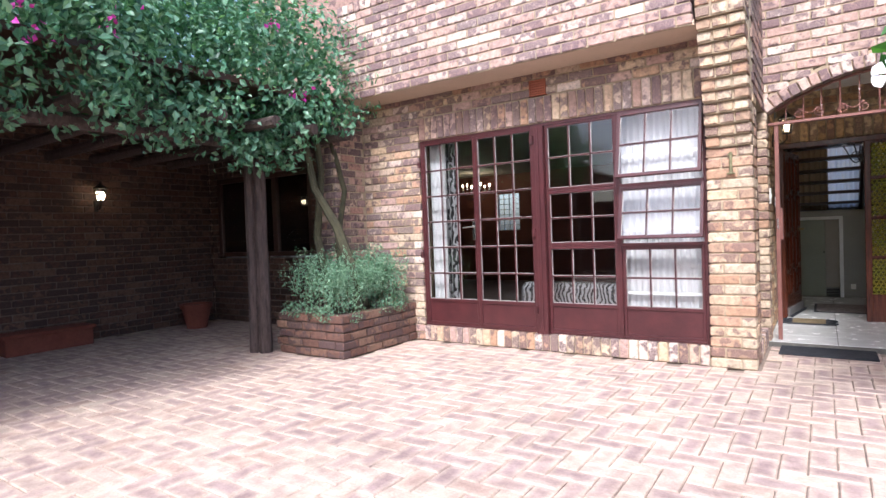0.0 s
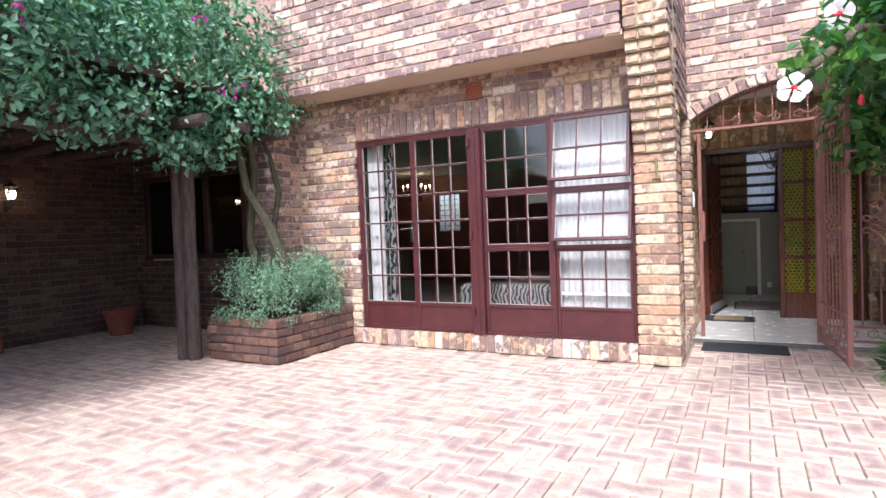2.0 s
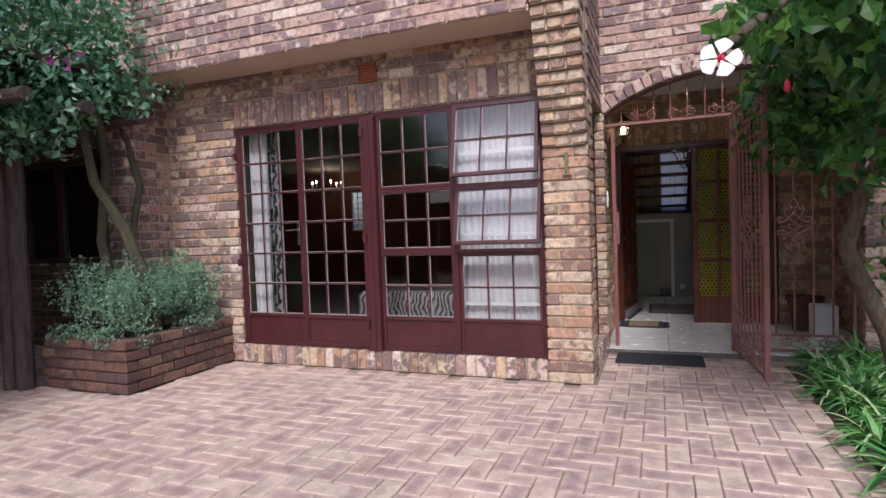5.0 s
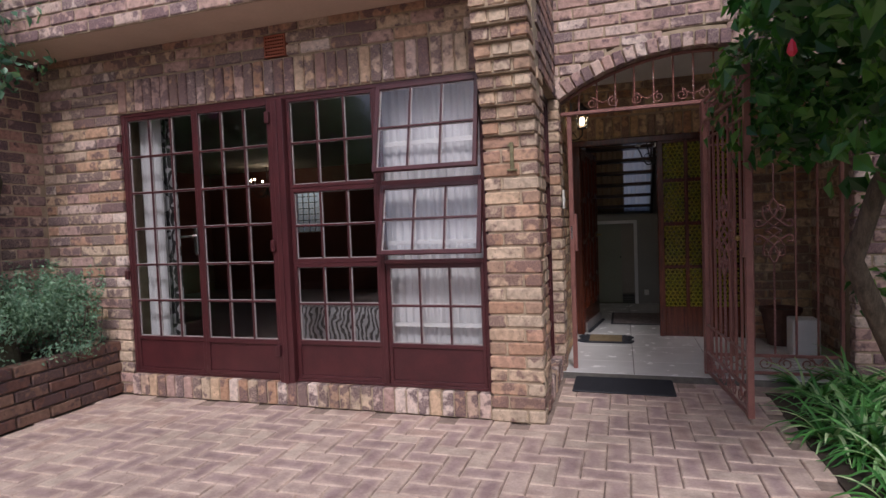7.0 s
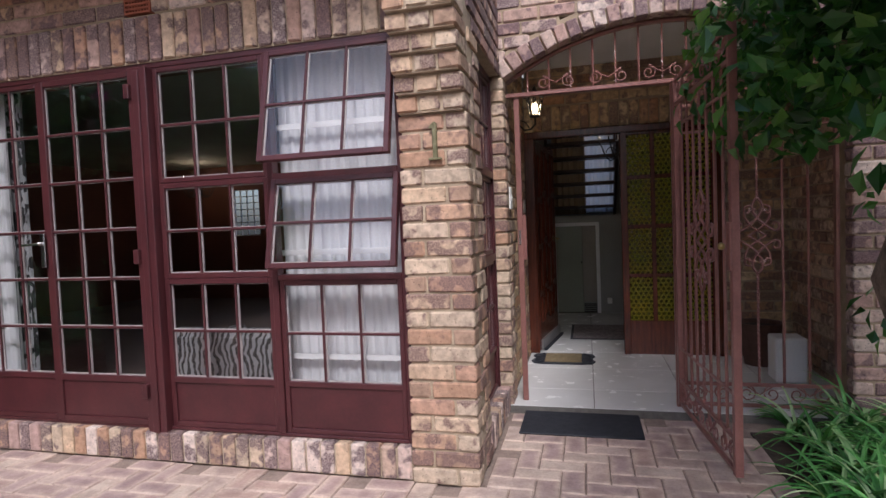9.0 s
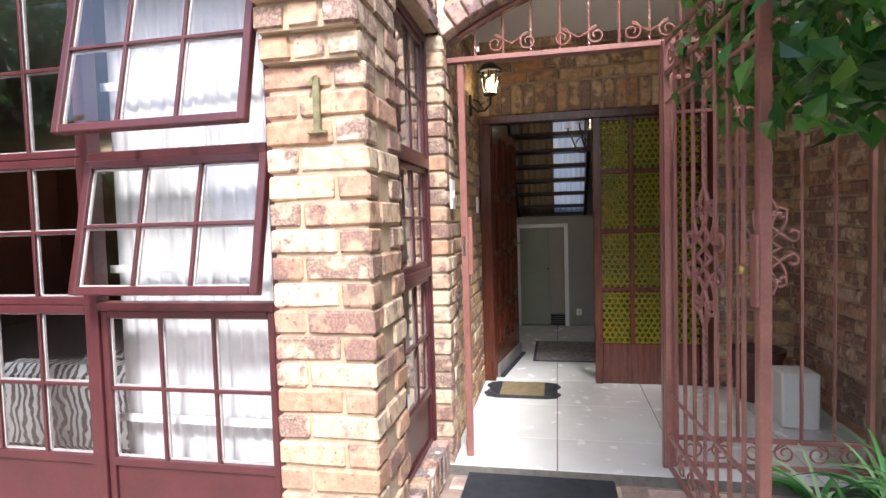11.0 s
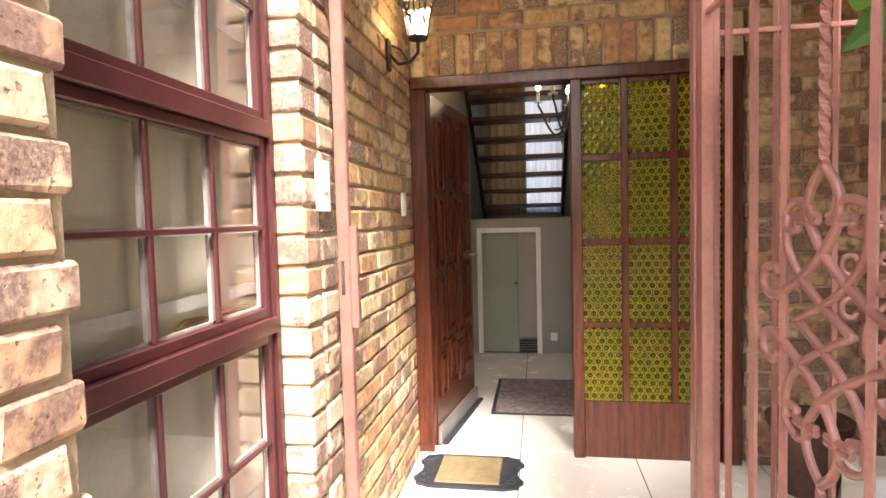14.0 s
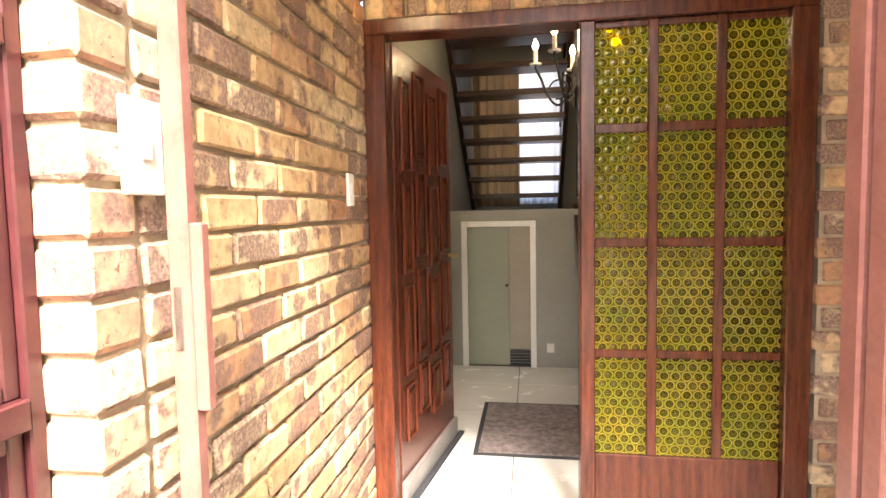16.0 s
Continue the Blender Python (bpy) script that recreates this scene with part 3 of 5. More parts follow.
wall_back = brick_wall("wall_porch_back", (0.95, PB, 0), "-y", 2.6, 0, 2.72, brick_lamp_warm, back_cut, "yellow, burnt face brick wall round front door, lamp warmth in tint", 260, seed=15, start=0.03)
part("lintel_backing", boxes(((0.95, PB + 0.016, 2.065), (2.615, PB + 0.2, 2.30))), mortar, wall_back)
soldiers("door_soldiers", (0.95, PB, 0), "-y", 1.665, 2.063, 0.222, brick_lamp_warm, wall_back, 16)
brick_wall("wall_porch_right", (3.12, PB, 0), "-x", PB - AW - 0.23, 0, 2.72, brick_buff, None, "face brick end wall of the porch", 200, seed=17)
part("ceiling_porch", boxes(((0.7, AW + 0.22, 2.62), (3.4, PB + 0.1, 2.70))), white_paint, None, "white porch ceiling", "structure")

# floor tiles, porch and hall
TX, TY = 0.60, 0.60
floor = part("floor", boxes(((0.95, 7.285, -0.05), (3.8, 11.2, FLOOR - 0.004))), grout, None, "white glazed tiles with dark joints, porch and hall", "structure")

# carport side
brick_wall("wall_carport_pier", (-3.39, 5.72, 0), "-y", 0.28, 0, 2.72, brick_mixed, None, "face brick pier between carport and front wall", 80, thick=0.3, seed=18)
brick_wall("wall_carport_pier_side", (-3.11, 5.72 + BD + 0.008, 0), "+x", FW - 5.72 - BD - 0.01, 0, 2.72, brick_mixed, None, "side of the face brick pier", 100, thick=0.2, seed=19)


def car_cut(z):
    return [(0, 0.15), (2.2, 3.1)] if 0.95 < z < 2.13 else [(0, 3.1)]


# Both walls: dark brick and mortar stand in for the carport's shade.
brick_wall("wall_carport_back", (-6.35, 6.3, 0), "-y", 3.1, 0, 2.72, brick_carport_shade, car_cut, "dark red-brown brick wall behind the carport, shade put into its colour", 100, mort=mortar_dark, seed=20)
brick_wall("wall_carport_left", (-6.35, -4.0, 0), "+x", 10.3, 0, 2.72, brick_carport_shade, None, "dark red-brown brick wall along the carport, shade put into its colour", 300, mort=mortar_dark, seed=22)
# Added out of view, only to block sun and sky from the carport.
part("wall_carport_end", boxes(((-6.36, -1.2, 0), (-3.3, -1.0, 2.62))), brick_carport_shade, None, "unseen brick wall added to keep light out of the carport", "structure")
# Added sheet, hidden by the creeper, that keeps the carport dark.
part("carport_roof", boxes(((-6.6, -5.9, 2.62), (-2.98, 5.70, 2.68)), ((-6.6, 5.70, 2.62), (-3.20, 6.5, 2.68))), dark_wood, None, "dark sheet added unseen under the creeper to shade the carport", "structure")

# plain walls that close the courtyard behind the camera
part("wall_yard", boxes(((-6.6, -6.2, 0), (6.2, -6.0, 2.2)), ((6.0, -6.0, 0), (6.2, 7.37, 2.2)), ((-6.6, -6.2, 0), (-6.36, -4.0, 2.2)), ((-6.6, -4.0, 0), (-6.4, 6.6, 2.7)), ((-6.6, 6.35, 2.1), (-3.2, 6.5, 2.75))), brick_mixed, None, "plain courtyard boundary wall", "structure")
part("wall_upper_left", boxes(((-7, 7.2, 2.9), (0.78, 7.4, 5.2))), brick_mixed, None, "", "structure")

# living room shell behind the big window
part("floor_room", boxes(((-7.0, 6.36, -0.05), (0.44, 12.8, FLOOR))), mat_noisy("room_carpet", (0.09, 0.07, 0.055), (0.14, 0.11, 0.09), 9, 0.95, 90, 0), None, "dark floor of the living room", "structure")
part("ceiling_room", boxes(((-7.0, 6.36, 2.5), (0.44, 12.8, 2.6))), grey_wall, None, "living room ceiling", "structure")
part("wall_room", boxes(((-7.1, 6.28, 0), (-7.0, 12.8, 2.5)), ((0.36, 7.6, 0), (0.44, 12.8, 2.5)), ((-7.0, 12.8, 0), (-4.9, 12.9, 2.5)), ((-4.35, 12.8, 0), (0.44, 12.9, 2.5)),
                       ((-4.9, 12.8, 0), (-4.35, 12.9, 1.2)), ((-4.9, 12.8, 2.05), (-4.35, 12.9, 2.5)), ((-7, 6.52, 0), (-2.32, 6.57, 2.5)), ((-2.32, 6.42, 2.2), (0.64, 6.47, 2.5)), ((0.44, 7.32, 0), (0.86, 7.42, 2.5))), red_wall, None, "dark red living room walls", "structure")

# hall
part("wall_hall_left", boxes(((0.87, 9.06, 0), (0.95, 13.2, 4.6))), dimmed_wall, None, "off-white hall wall, dimness put into its colour", "structure")
part("wall_hall_right", boxes(((3.8, 9.03, 0), (3.9, 13.2, 4.6)), ((2.63, 9.03, 0), (3.8, 9.08, 4.6)), ((0.87, 9.03, 2.62), (3.8, 9.08, 4.6))), dimmed_wall, None, "off-white hall wall, dimness put into its colour", "structure")
part("wall_cupboard", boxes(((0.95, 11.08, 0), (1.09, 11.18, 1.30)), ((1.59, 11.08, 0), (3.8, 11.18, 1.30)), ((1.09, 11.08, 1.17), (1.59, 11.18, 1.30)), ((0.95, 11.17, 0.0), (2.0, 11.19, 1.2))), dimmed_wall, None, "low off-white wall with cupboard opening under landing, dimness in its colour", "structure")
part("landing", boxes(((0.95, 11.18, 1.22), (3.8, 13.1, 1.30))), dark_wood, None, "dark timber stair landing", "structure")
part("wall_stairs", boxes(((0.9, 13.1, 0), (1.0, 13.2, 4.6)), ((1.93, 13.1, 0), (3.9, 13.2, 4.6)), ((1.0, 13.1, 0), (1.93, 13.2, 1.42)), ((1.0, 13.1, 2.9), (1.93, 13.2, 4.6))), dimmed_wall, None, "off-white stairwell wall with a tall window, dimness in its colour", "structure")
part("ceiling_hall", boxes(((0.87, 9.03, 2.62), (3.8, 10.9, 2.72)), ((0.8, 9.0, 4.5), (3.9, 13.2, 4.6))), white_paint, None, "white hall ceiling", "structure")


# ---- steel window ----
def glazed(thing_, axis, at, u0, u1, z0, z1, cols, rows, bar=0.013, frame=0.03, depth=0.035, tilt=0.0, label="", name="sash", panel=0.0):
    """A glazed steel leaf of cols x rows panes. axis 'x': spans x at y = at; axis 'y': spans y at x = at, looking to +x.
    tilt: degrees by which the bottom swings out; panel: height of a sheet steel panel at the bottom."""
    def m(u, z, d):
        return (u, at + d, z) if axis == "x" else (at - d, u, z)
    hinge = Matrix.Identity(4)
    if tilt:
        p = Vector(m(u0, z1, 0))
        ax = Matrix.Rotation(radians(-tilt), 4, "X") if axis == "x" else Matrix.Rotation(radians(-tilt), 4, "Y")
        hinge = Matrix.Translation(p) @ ax @ Matrix.Translation(-p)
    leaf = part(name, boxes((m(u0, z0, 0), m(u0 + frame, z1, depth)), (m(u1 - frame, z0, 0), m(u1, z1, depth)), (m(u0 + frame, z1 - frame, 0), m(u1 - frame, z1, depth)),
                            (m(u0 + frame, z0, 0), m(u1 - frame, z0 + frame, depth)), bevel=0.003), maroon, thing_, label)
    zg = z0 + panel
    items, putty = [], []
    gu0, gu1, gz0, gz1 = u0 + frame, u1 - frame, zg + frame, z1 - frame
    for i in range(1, cols):
        u = gu0 + (gu1 - gu0) * i / cols
        items.append((m(u - bar / 2, gz0, 0.004), m(u + bar / 2, gz1, 0.014)))
        putty.append((m(u - bar / 2 - 0.004, gz0, 0.0175), m(u + bar / 2 + 0.004, gz1, depth - 0.008)))
    for j in range(1, rows):
        z = gz0 + (gz1 - gz0) * j / rows
        items.append((m(gu0, z - bar / 2, 0.003), m(gu1, z + bar / 2, 0.013)))
        putty.append((m(gu0, z - bar / 2 - 0.004, 0.0185), m(gu1, z + bar / 2 + 0.004, depth - 0.009)))
    for u in (gu0, gu1):
        putty.append((m(u - 0.005, gz0, 0.0175), m(u + 0.005, gz1, depth - 0.008)))
    for z in (gz0, gz1):
        putty.append((m(gu0, z - 0.006, 0.0175), m(gu1, z + 0.006, depth - 0.008)))
    part("putty", boxes(*putty), putty_grey, leaf, "pale putty line behind the panes")
    bars = part("glazing_bars", boxes(*items, bevel=0.002), maroon, leaf)
    obs = [leaf, bars]
    if panel:
        obs.append(part("panel", boxes((m(gu0, z0 + frame, 0.012), m(gu1, zg, 0.022)), (m(gu0 - 0.004, zg - 0.002, 0.0), m(gu1 + 0.004, zg + frame, depth - 0.002)), bevel=0.002), maroon, leaf, "plain sheet steel kick panel"))
    rng = random.Random(int(abs(u0) * 100 + z0 * 10))
    for i in range(cols):
        for j in range(rows):
            ua, ub = gu0 + (gu1 - gu0) * i / cols, gu0 + (gu1 - gu0) * (i + 1) / cols
            za, zb = gz0 + (gz1 - gz0) * j / rows, gz0 + (gz1 - gz0) * (j + 1) / rows
            bm = bmesh.new()
            w, t = rng.uniform(-0.0012, 0.0012), rng.uniform(-0.0012, 0.0012)
            vs = [bm.verts.new(m(u, z, 0.016 + (w if u == ua else -w) + (t if z == za else -t))) for u, z in ((ua, za), (ub, za), (ub, zb), (ua, zb))]
            bm.faces.new(vs)
            p = part("pane", bm, glass, leaf)
            p.visible_shadow = False
            obs.append(p)
    if tilt:
        for o in obs:
            if o.parent == thing_:
                base = place_of(thing_)
                o.matrix_basis = base.inverted() @ hinge @ base
    return leaf


WY = 6.235
window_1 = thing("window_1", (-0.9, WY, 0.165), "maroon steel window with door leaf and open sashes on brick sill", "window")
part("window_frame", boxes(((-2.29, WY - 0.005, 0.17), (-2.262, WY + 0.06, 2.205)), ((0.592, WY - 0.005, 0.17), (0.618, WY + 0.06, 2.205)), ((-2.262, WY - 0.005, 2.18), (0.592, WY + 0.06, 2.208)),
                           ((-2.262, WY - 0.008, 0.17), (0.592, WY + 0.06, 0.188)), bevel=0.003), maroon, window_1)
part("mullion", boxes(((-0.925, WY - 0.05, 0.165), (-0.805, WY + 0.05, 2.18)), ((-0.885, WY - 0.062, 0.165), (-0.845, WY - 0.05, 2.16)), bevel=0.004), maroon, window_1)
part("mullion", boxes(((-0.125, WY - 0.012, 0.188), (-0.09, WY + 0.05, 2.18)), ((-0.09, WY - 0.012, 1.52), (0.592, WY + 0.05, 1.56)), ((-0.09, WY - 0.012, 1.0), (0.592, WY + 0.05, 1.03)), bevel=0.003), maroon, window_1)
glazed(window_1, "x", WY, -2.262, -1.595, 0.188, 2.18, 3, 6, 0.013, 0.028, name="fixed_light", panel=0.25)
door_leaf = glazed(window_1, "x", WY - 0.012, -1.59, -0.925, 0.188, 2.18, 3, 6, 0.013, 0.034, name="door_leaf", panel=0.245, label="glazed maroon steel door leaf")
glazed(window_1, "x", WY, -0.803, -0.125, 1.55, 2.18, 3, 2, 0.013, 0.026, name="fixed_light")
glazed(window_1, "x", WY, -0.803, -0.125, 1.02, 1.548, 3, 2, 0.013, 0.03, name="fixed_light")
glazed(window_1, "x", WY, -0.803, -0.125, 0.188, 1.018, 3, 2, 0.013, 0.03, name="fixed_light", panel=0.25)
glazed(window_1, "x", WY, -0.088, 0.590, 0.188, 1.0, 3, 2, 0.013, 0.026, name="fixed_light", panel=0.25)
glazed(window_1, "x", WY - 0.02, -0.095, 0.602, 1.595, 2.185, 3, 2, 0.013, 0.028, tilt=13, name="sash", label="top-hung sash tilted open")
glazed(window_1, "x", WY - 0.02, -0.095, 0.602, 1.062, 1.53, 3, 2, 0.013, 0.028, tilt=13, name="sash", label="top-hung sash tilted open")
bm = bmesh.new()
tube(bm, [(-1.62, WY - 0.02, 1.24), (-1.62, WY - 0.05, 1.24), (-1.73, WY - 0.055, 1.235)], 0.008, 8)
box(bm, (-1.635, WY - 0.025, 1.10), (-1.602, WY - 0.014, 1.30), 0.003)
part("door_handle", bm, chrome, window_1, "chrome lever handle")
for z in (0.40, 1.15, 2.05):
    part("hinge", boxes(((-0.935, WY - 0.075, z - 0.04), (-0.90, WY - 0.045, z + 0.04)), bevel=0.004), maroon, window_1)
for x in (-2.30,):
    for z in (0.95, 1.95):
        part("hinge", boxes(((x - 0.02, WY - 0.03, z - 0.035), (x + 0.015, WY - 0.008, z + 0.035)), bevel=0.003), maroon, window_1)

SX = 0.885
window_2 = thing("window_2", (SX, 6.92, 0.165), "tall maroon steel side window beside the porch gate", "window")
part("window_frame", boxes(((SX - 0.05, 6.53, 0.165), (SX + 0.012, 6.555, 2.21)), ((SX - 0.05, 7.268, 0.165), (SX + 0.012, 7.296, 2.21)), ((SX - 0.05, 6.555, 2.17), (SX + 0.012, 7.268, 2.21)),
                           ((SX - 0.05, 6.555, 1.545), (SX + 0.016, 7.268, 1.59)), ((SX - 0.05, 6.555, 1.015), (SX + 0.016, 7.268, 1.06)), bevel=0.003), maroon, window_2)
for za, zb, pan in ((1.59, 2.17, 0), (1.06, 1.545, 0), (0.17, 1.015, 0.25)):
    glazed(window_2, "y", SX, 6.555, 7.268, za, zb, 3, 2, 0.013, 0.026, name="fixed_light", panel=pan)
bm = bmesh.new()
tube(bm, [(SX - 0.06, 6.92, 1.075), (SX - 0.07, 6.98, 1.095), (SX - 0.06, 7.25, 1.09)], 0.007, 6)
part("stay", bm, brass, window_2, "brass window stay")
for zs in (0.56, 1.125, 1.80):
    bars = thing("burglar_bar", (0.6, 6.33, zs), "flat white steel burglar bar inside the big window", "burglar bar", "burglar bars")
    part("bar", boxes(((-0.13, 6.34, zs), (0.60, 6.346, zs + 0.03))), white_paint, bars)
    b2 = thing("burglar_bar", (0.7, 7.0, zs), "white flat steel burglar bar inside the side window", "burglar bar", "burglar bars")
    part("bar", boxes(((SX - 0.052, 6.556, zs), (SX - 0.047, 7.267, zs + 0.03))), white_paint, b2)


# ---- curtains ----
def curtain(name, p, q, z0, z1, folds, amp, mat, label):
    p, q = Vector(p), Vector(q)
    d = (q - p).normalized()
    nrm = Vector((-d.y, d.x, 0))
    c = thing(name, ((p.x + q.x) / 2, (p.y + q.y) / 2, z0), label, "curtain")
    bm = bmesh.new()
    n = folds * 10
    rows = []
    rng = random.Random(n)
    ph = [rng.uniform(0, 6) for _ in range(4)]
    for j in range(7):
        z = z1 + (z0 - z1) * j / 6
        row = []
        for i in range(n + 1):
            s = i / n
            a = amp * (0.6 + 0.4 * j / 6) * (math.sin(s * folds * 6.283 + ph[0] + 0.5 * math.sin(s * 9 + ph[1] + j * 0.3)) + 0.3 * math.sin(s * folds * 14 + ph[2]))
            row.append(bm.verts.new(p + (q - p) * s + nrm * a + Vector((0, 0, z))))
        rows.append(row)
    for u, v in zip(rows, rows[1:]):
        for i in range(n):
            bm.faces.new((u[i], u[i + 1], v[i + 1], v[i]))
    part("drape", bm, mat, c, smooth=True)
    return c


curtain("curtain", (-2.27, 6.39, 0), (-2.06, 6.39, 0), 0.08, 2.32, 3, 0.02, sheer, "white voile curtain gathered beside the big window")
curtain("patterned_curtain", (-2.08, 6.42, 0), (-1.95, 6.42, 0), 0.08, 2.32, 2, 0.02, zebra, "black and white patterned curtain gathered behind the voile")
curtain("curtain", (-0.14, 6.40, 0), (0.60, 6.40, 0), 0.08, 2.32, 13, 0.011, sheer, "white voile curtain drawn behind the open sashes")
curtain("curtain", (0.818, 6.50, 0), (0.818, 7.31, 0), 0.08, 2.32, 3, 0.008, mat_curtain("cream_curtain", (0.80, 0.76, 0.64), (0.88, 0.84, 0.73), 0.05), "cream lined curtain drawn behind the side window")


# ---- front door ----
DZ0, DZ1 = FLOOR, 2.09
door_1 = thing("door_1", (1.5, PB + 0.03, FLOOR), "open mahogany front door beside an amber bottle-glass side panel", "door")
part("door_frame", boxes(((0.702, PB - 0.03, DZ0), (0.79, PB + 0.09, 2.03)), ((2.265, PB - 0.03, DZ0), (2.352, PB + 0.09, 2.03)), ((0.702, PB - 0.032, 2.03), (2.352, PB + 0.09, DZ1)),
                         ((1.535, PB - 0.02, DZ0), (1.592, PB + 0.09, 2.03)), bevel=0.005), wood, door_1)
PX = [(1.592, 1.785), (1.822, 2.025), (2.060, 2.265)]
PZ = [(0.345, 0.735), (0.768, 1.172), (1.208, 1.612), (1.648, 2.005)]
part("side_panel", boxes(((1.592, PB, DZ0), (2.265, PB + 0.04, 0.345)), ((1.785, PB, 0.345), (1.822, PB + 0.045, 2.03)), ((2.025, PB, 0.345), (2.060, PB + 0.045, 2.03)),
                         *[((a, PB + 0.004, z0), (b, PB + 0.041, z1)) for a, b in PX for z0, z1 in ((0.735, 0.768), (1.172, 1.208), (1.612, 1.648), (2.005, 2.03))], bevel=0.004), wood, door_1, "glazing bars and bottom panel of the side light")
for a, b in PX:
    for z0, z1 in PZ:
        p = part("pane", boxes(((a - 0.004, PB + 0.018, z0 - 0.004), (b + 0.004, PB + 0.024, z1 + 0.004))), amber, door_1, "amber glass pressed with rings")
        p.visible_shadow = False
# leaf, open against the hall wall
hinge = Matrix.Translation((0.795, PB + 0.06, 0)) @ Matrix.Rotation(radians(81.5), 4, "Z")
bm = bmesh.new()
box(bm, (0, 0, DZ0 + 0.008), (0.80, 0.042, 2.025), 0.004, hinge)
leaf = part("door_leaf", bm, wood, door_1, "panelled mahogany leaf")
cols = [(0.07, 0.19), (0.235, 0.375), (0.425, 0.565), (0.61, 0.73)]
rows = [(0.30, 0.55), (0.60, 1.0), (1.05, 1.45), (1.50, 1.90)]
for ci, (a, b) in enumerate(cols):
    for ri, (z0, z1) in enumerate(rows):
        o = 0.06 if ci % 2 else 0.0
        bm = bmesh.new()
        for p, q in (((a, z0 + o), (b, z0 + o + 0.014)), ((a, z1 + o - 0.014), (b, z1 + o)), ((a, z0 + o), (a + 0.014, z1 + o)), ((b - 0.014, z0 + o), (b, z1 + o))):
            box(bm, (p[0], -0.012, p[1]), (q[0], 0.0, q[1]), 0.004, hinge)
        box(bm, (a + 0.035, -0.008, z0 + o + 0.035), (b - 0.035, 0.0, z1 + o - 0.035), 0.006, hinge)
        part("raised_panel", bm, wood, leaf)
bm = bmesh.new()
box(bm, (0.0, -0.02, DZ0 + 0.01), (0.80, 0.0, DZ0 + 0.11), 0.003, hinge)
part("kick_plate", bm, mat_noisy("grey_steel", (0.12, 0.11, 0.11), (0.2, 0.19, 0.18), 5, 0.4, 60, 0), leaf, "grey metal kick plate")
bm = bmesh.new()
box(bm, (0.02, -0.05, DZ0 + 0.002), (0.83, -0.018, DZ0 + 0.02), 0.004, hinge)
part("draught_strip", bm, rubber, leaf, "black rubber draught strip")
bm = bmesh.new()
tube(bm, [hinge @ Vector(p) for p in ((0.75, 0, 1.08), (0.75, -0.05, 1.08), (0.65, -0.055, 1.08))], 0.009, 8)
part("door_handle", bm, brass, leaf, "brass lever handle")



def shift(ob, dx, dy, sz=1.0):
    """Move a thing and its parts; sz: its height in proportion."""
    ob.matrix_basis = Matrix.Translation((dx, dy, 0)) @ ob.matrix_basis @ Matrix.Diagonal((1, 1, sz, 1))


shift(door_1, 0.247, 0.0, 0.986)

# ---- hall ----
cup = thing("understairs_door", (0.85, 11.49, FLOOR), "low pale green cupboard door in white frame under landing", "door")
part("frame", boxes(((0.555, 11.47, FLOOR), (0.60, 11.5, 1.215)), ((1.10, 11.47, FLOOR), (1.145, 11.5, 1.215)), ((0.60, 11.47, 1.17), (1.10, 11.5, 1.215)), bevel=0.003), white_paint, cup, "white painted frame")
part("leaf", boxes(((0.60, 11.50, FLOOR + 0.01), (0.93, 11.53, 1.17)), bevel=0.003), door_green, cup)
part("leaf", boxes(((0.932, 11.515, FLOOR + 0.14), (1.10, 11.54, 1.17)), bevel=0.003), grey_wall, cup, "grey second leaf")
for i in range(5):
    part("slat", boxes(((0.935, 11.51, FLOOR + 0.01 + i * 0.024), (1.098, 11.53, FLOOR + 0.022 + i * 0.024))), black_metal, cup)
bm = bmesh.new()
bmesh.ops.create_uvsphere(bm, u_segments=8, v_segments=6, radius=0.012, matrix=Matrix.Translation((0.915, 11.485, 0.70)))
part("knob", bm, black_metal, cup)
shift(cup, 0.49, -0.42)
sock = thing("wall_socket", (1.27, 11.49, 0.2), "small white socket on the low hall wall", "socket")
part("plate", boxes(((1.245, 11.49, 0.16), (1.305, 11.50, 0.235)), bevel=0.003), plastic_white, sock)

shift(sock, 0.47, -0.42)
stairs = thing("staircase", (0.9, 12.0, 1.3), "open-tread dark timber stairs rising from the landing", "staircase")
for n in range(1, 9):
    y = 12.82 - 0.23 * n
    part("tread", boxes(((0.99, y - 0.13, 1.30 + 0.165 * n - 0.045), (1.89, y + 0.13, 1.30 + 0.165 * n)), bevel=0.005), dark_wood, stairs)
for x in (0.95, 1.89):
    bm = bmesh.new()
    ang = math.atan2(0.165, -0.205)
    pts = [(12.98, 1.20), (12.98, 1.42), (11.0, 2.85), (11.0, 2.62)]
    f = [bm.verts.new((x, p, q)) for p, q in pts]
    g = [bm.verts.new((x + 0.04, p, q)) for p, q in pts]
    bm.faces.new(f)
    bm.faces.new(g[::-1])
    for i in range(4):
        bm.faces.new((f[i], g[i], g[(i + 1) % 4], f[(i + 1) % 4]))
    part("stringer", bm, dark_wood, stairs)
bm = bmesh.new()
tube(bm, [(1.93, 12.9, 2.2), (1.93, 11.0, 3.6)], 0.02, 8)
part("handrail", bm, dark_wood, stairs)
low = thing("lower_flight", (1.7, 11.0, FLOOR), "dark timber lower stairs with iron balustrade below the landing", "staircase")
for n in range(1, 7):
    part("tread", boxes(((1.55, 9.95 + 0.24 * n, FLOOR + 0.19 * n - 0.045), (2.3, 10.21 + 0.24 * n, FLOOR + 0.19 * n)), bevel=0.005), dark_wood, low)
bm = bmesh.new()
f = [bm.verts.new((1.49, p, q)) for p, q in ((10.1, FLOOR), (10.3, FLOOR), (11.6, 1.12), (11.6, 1.34))]
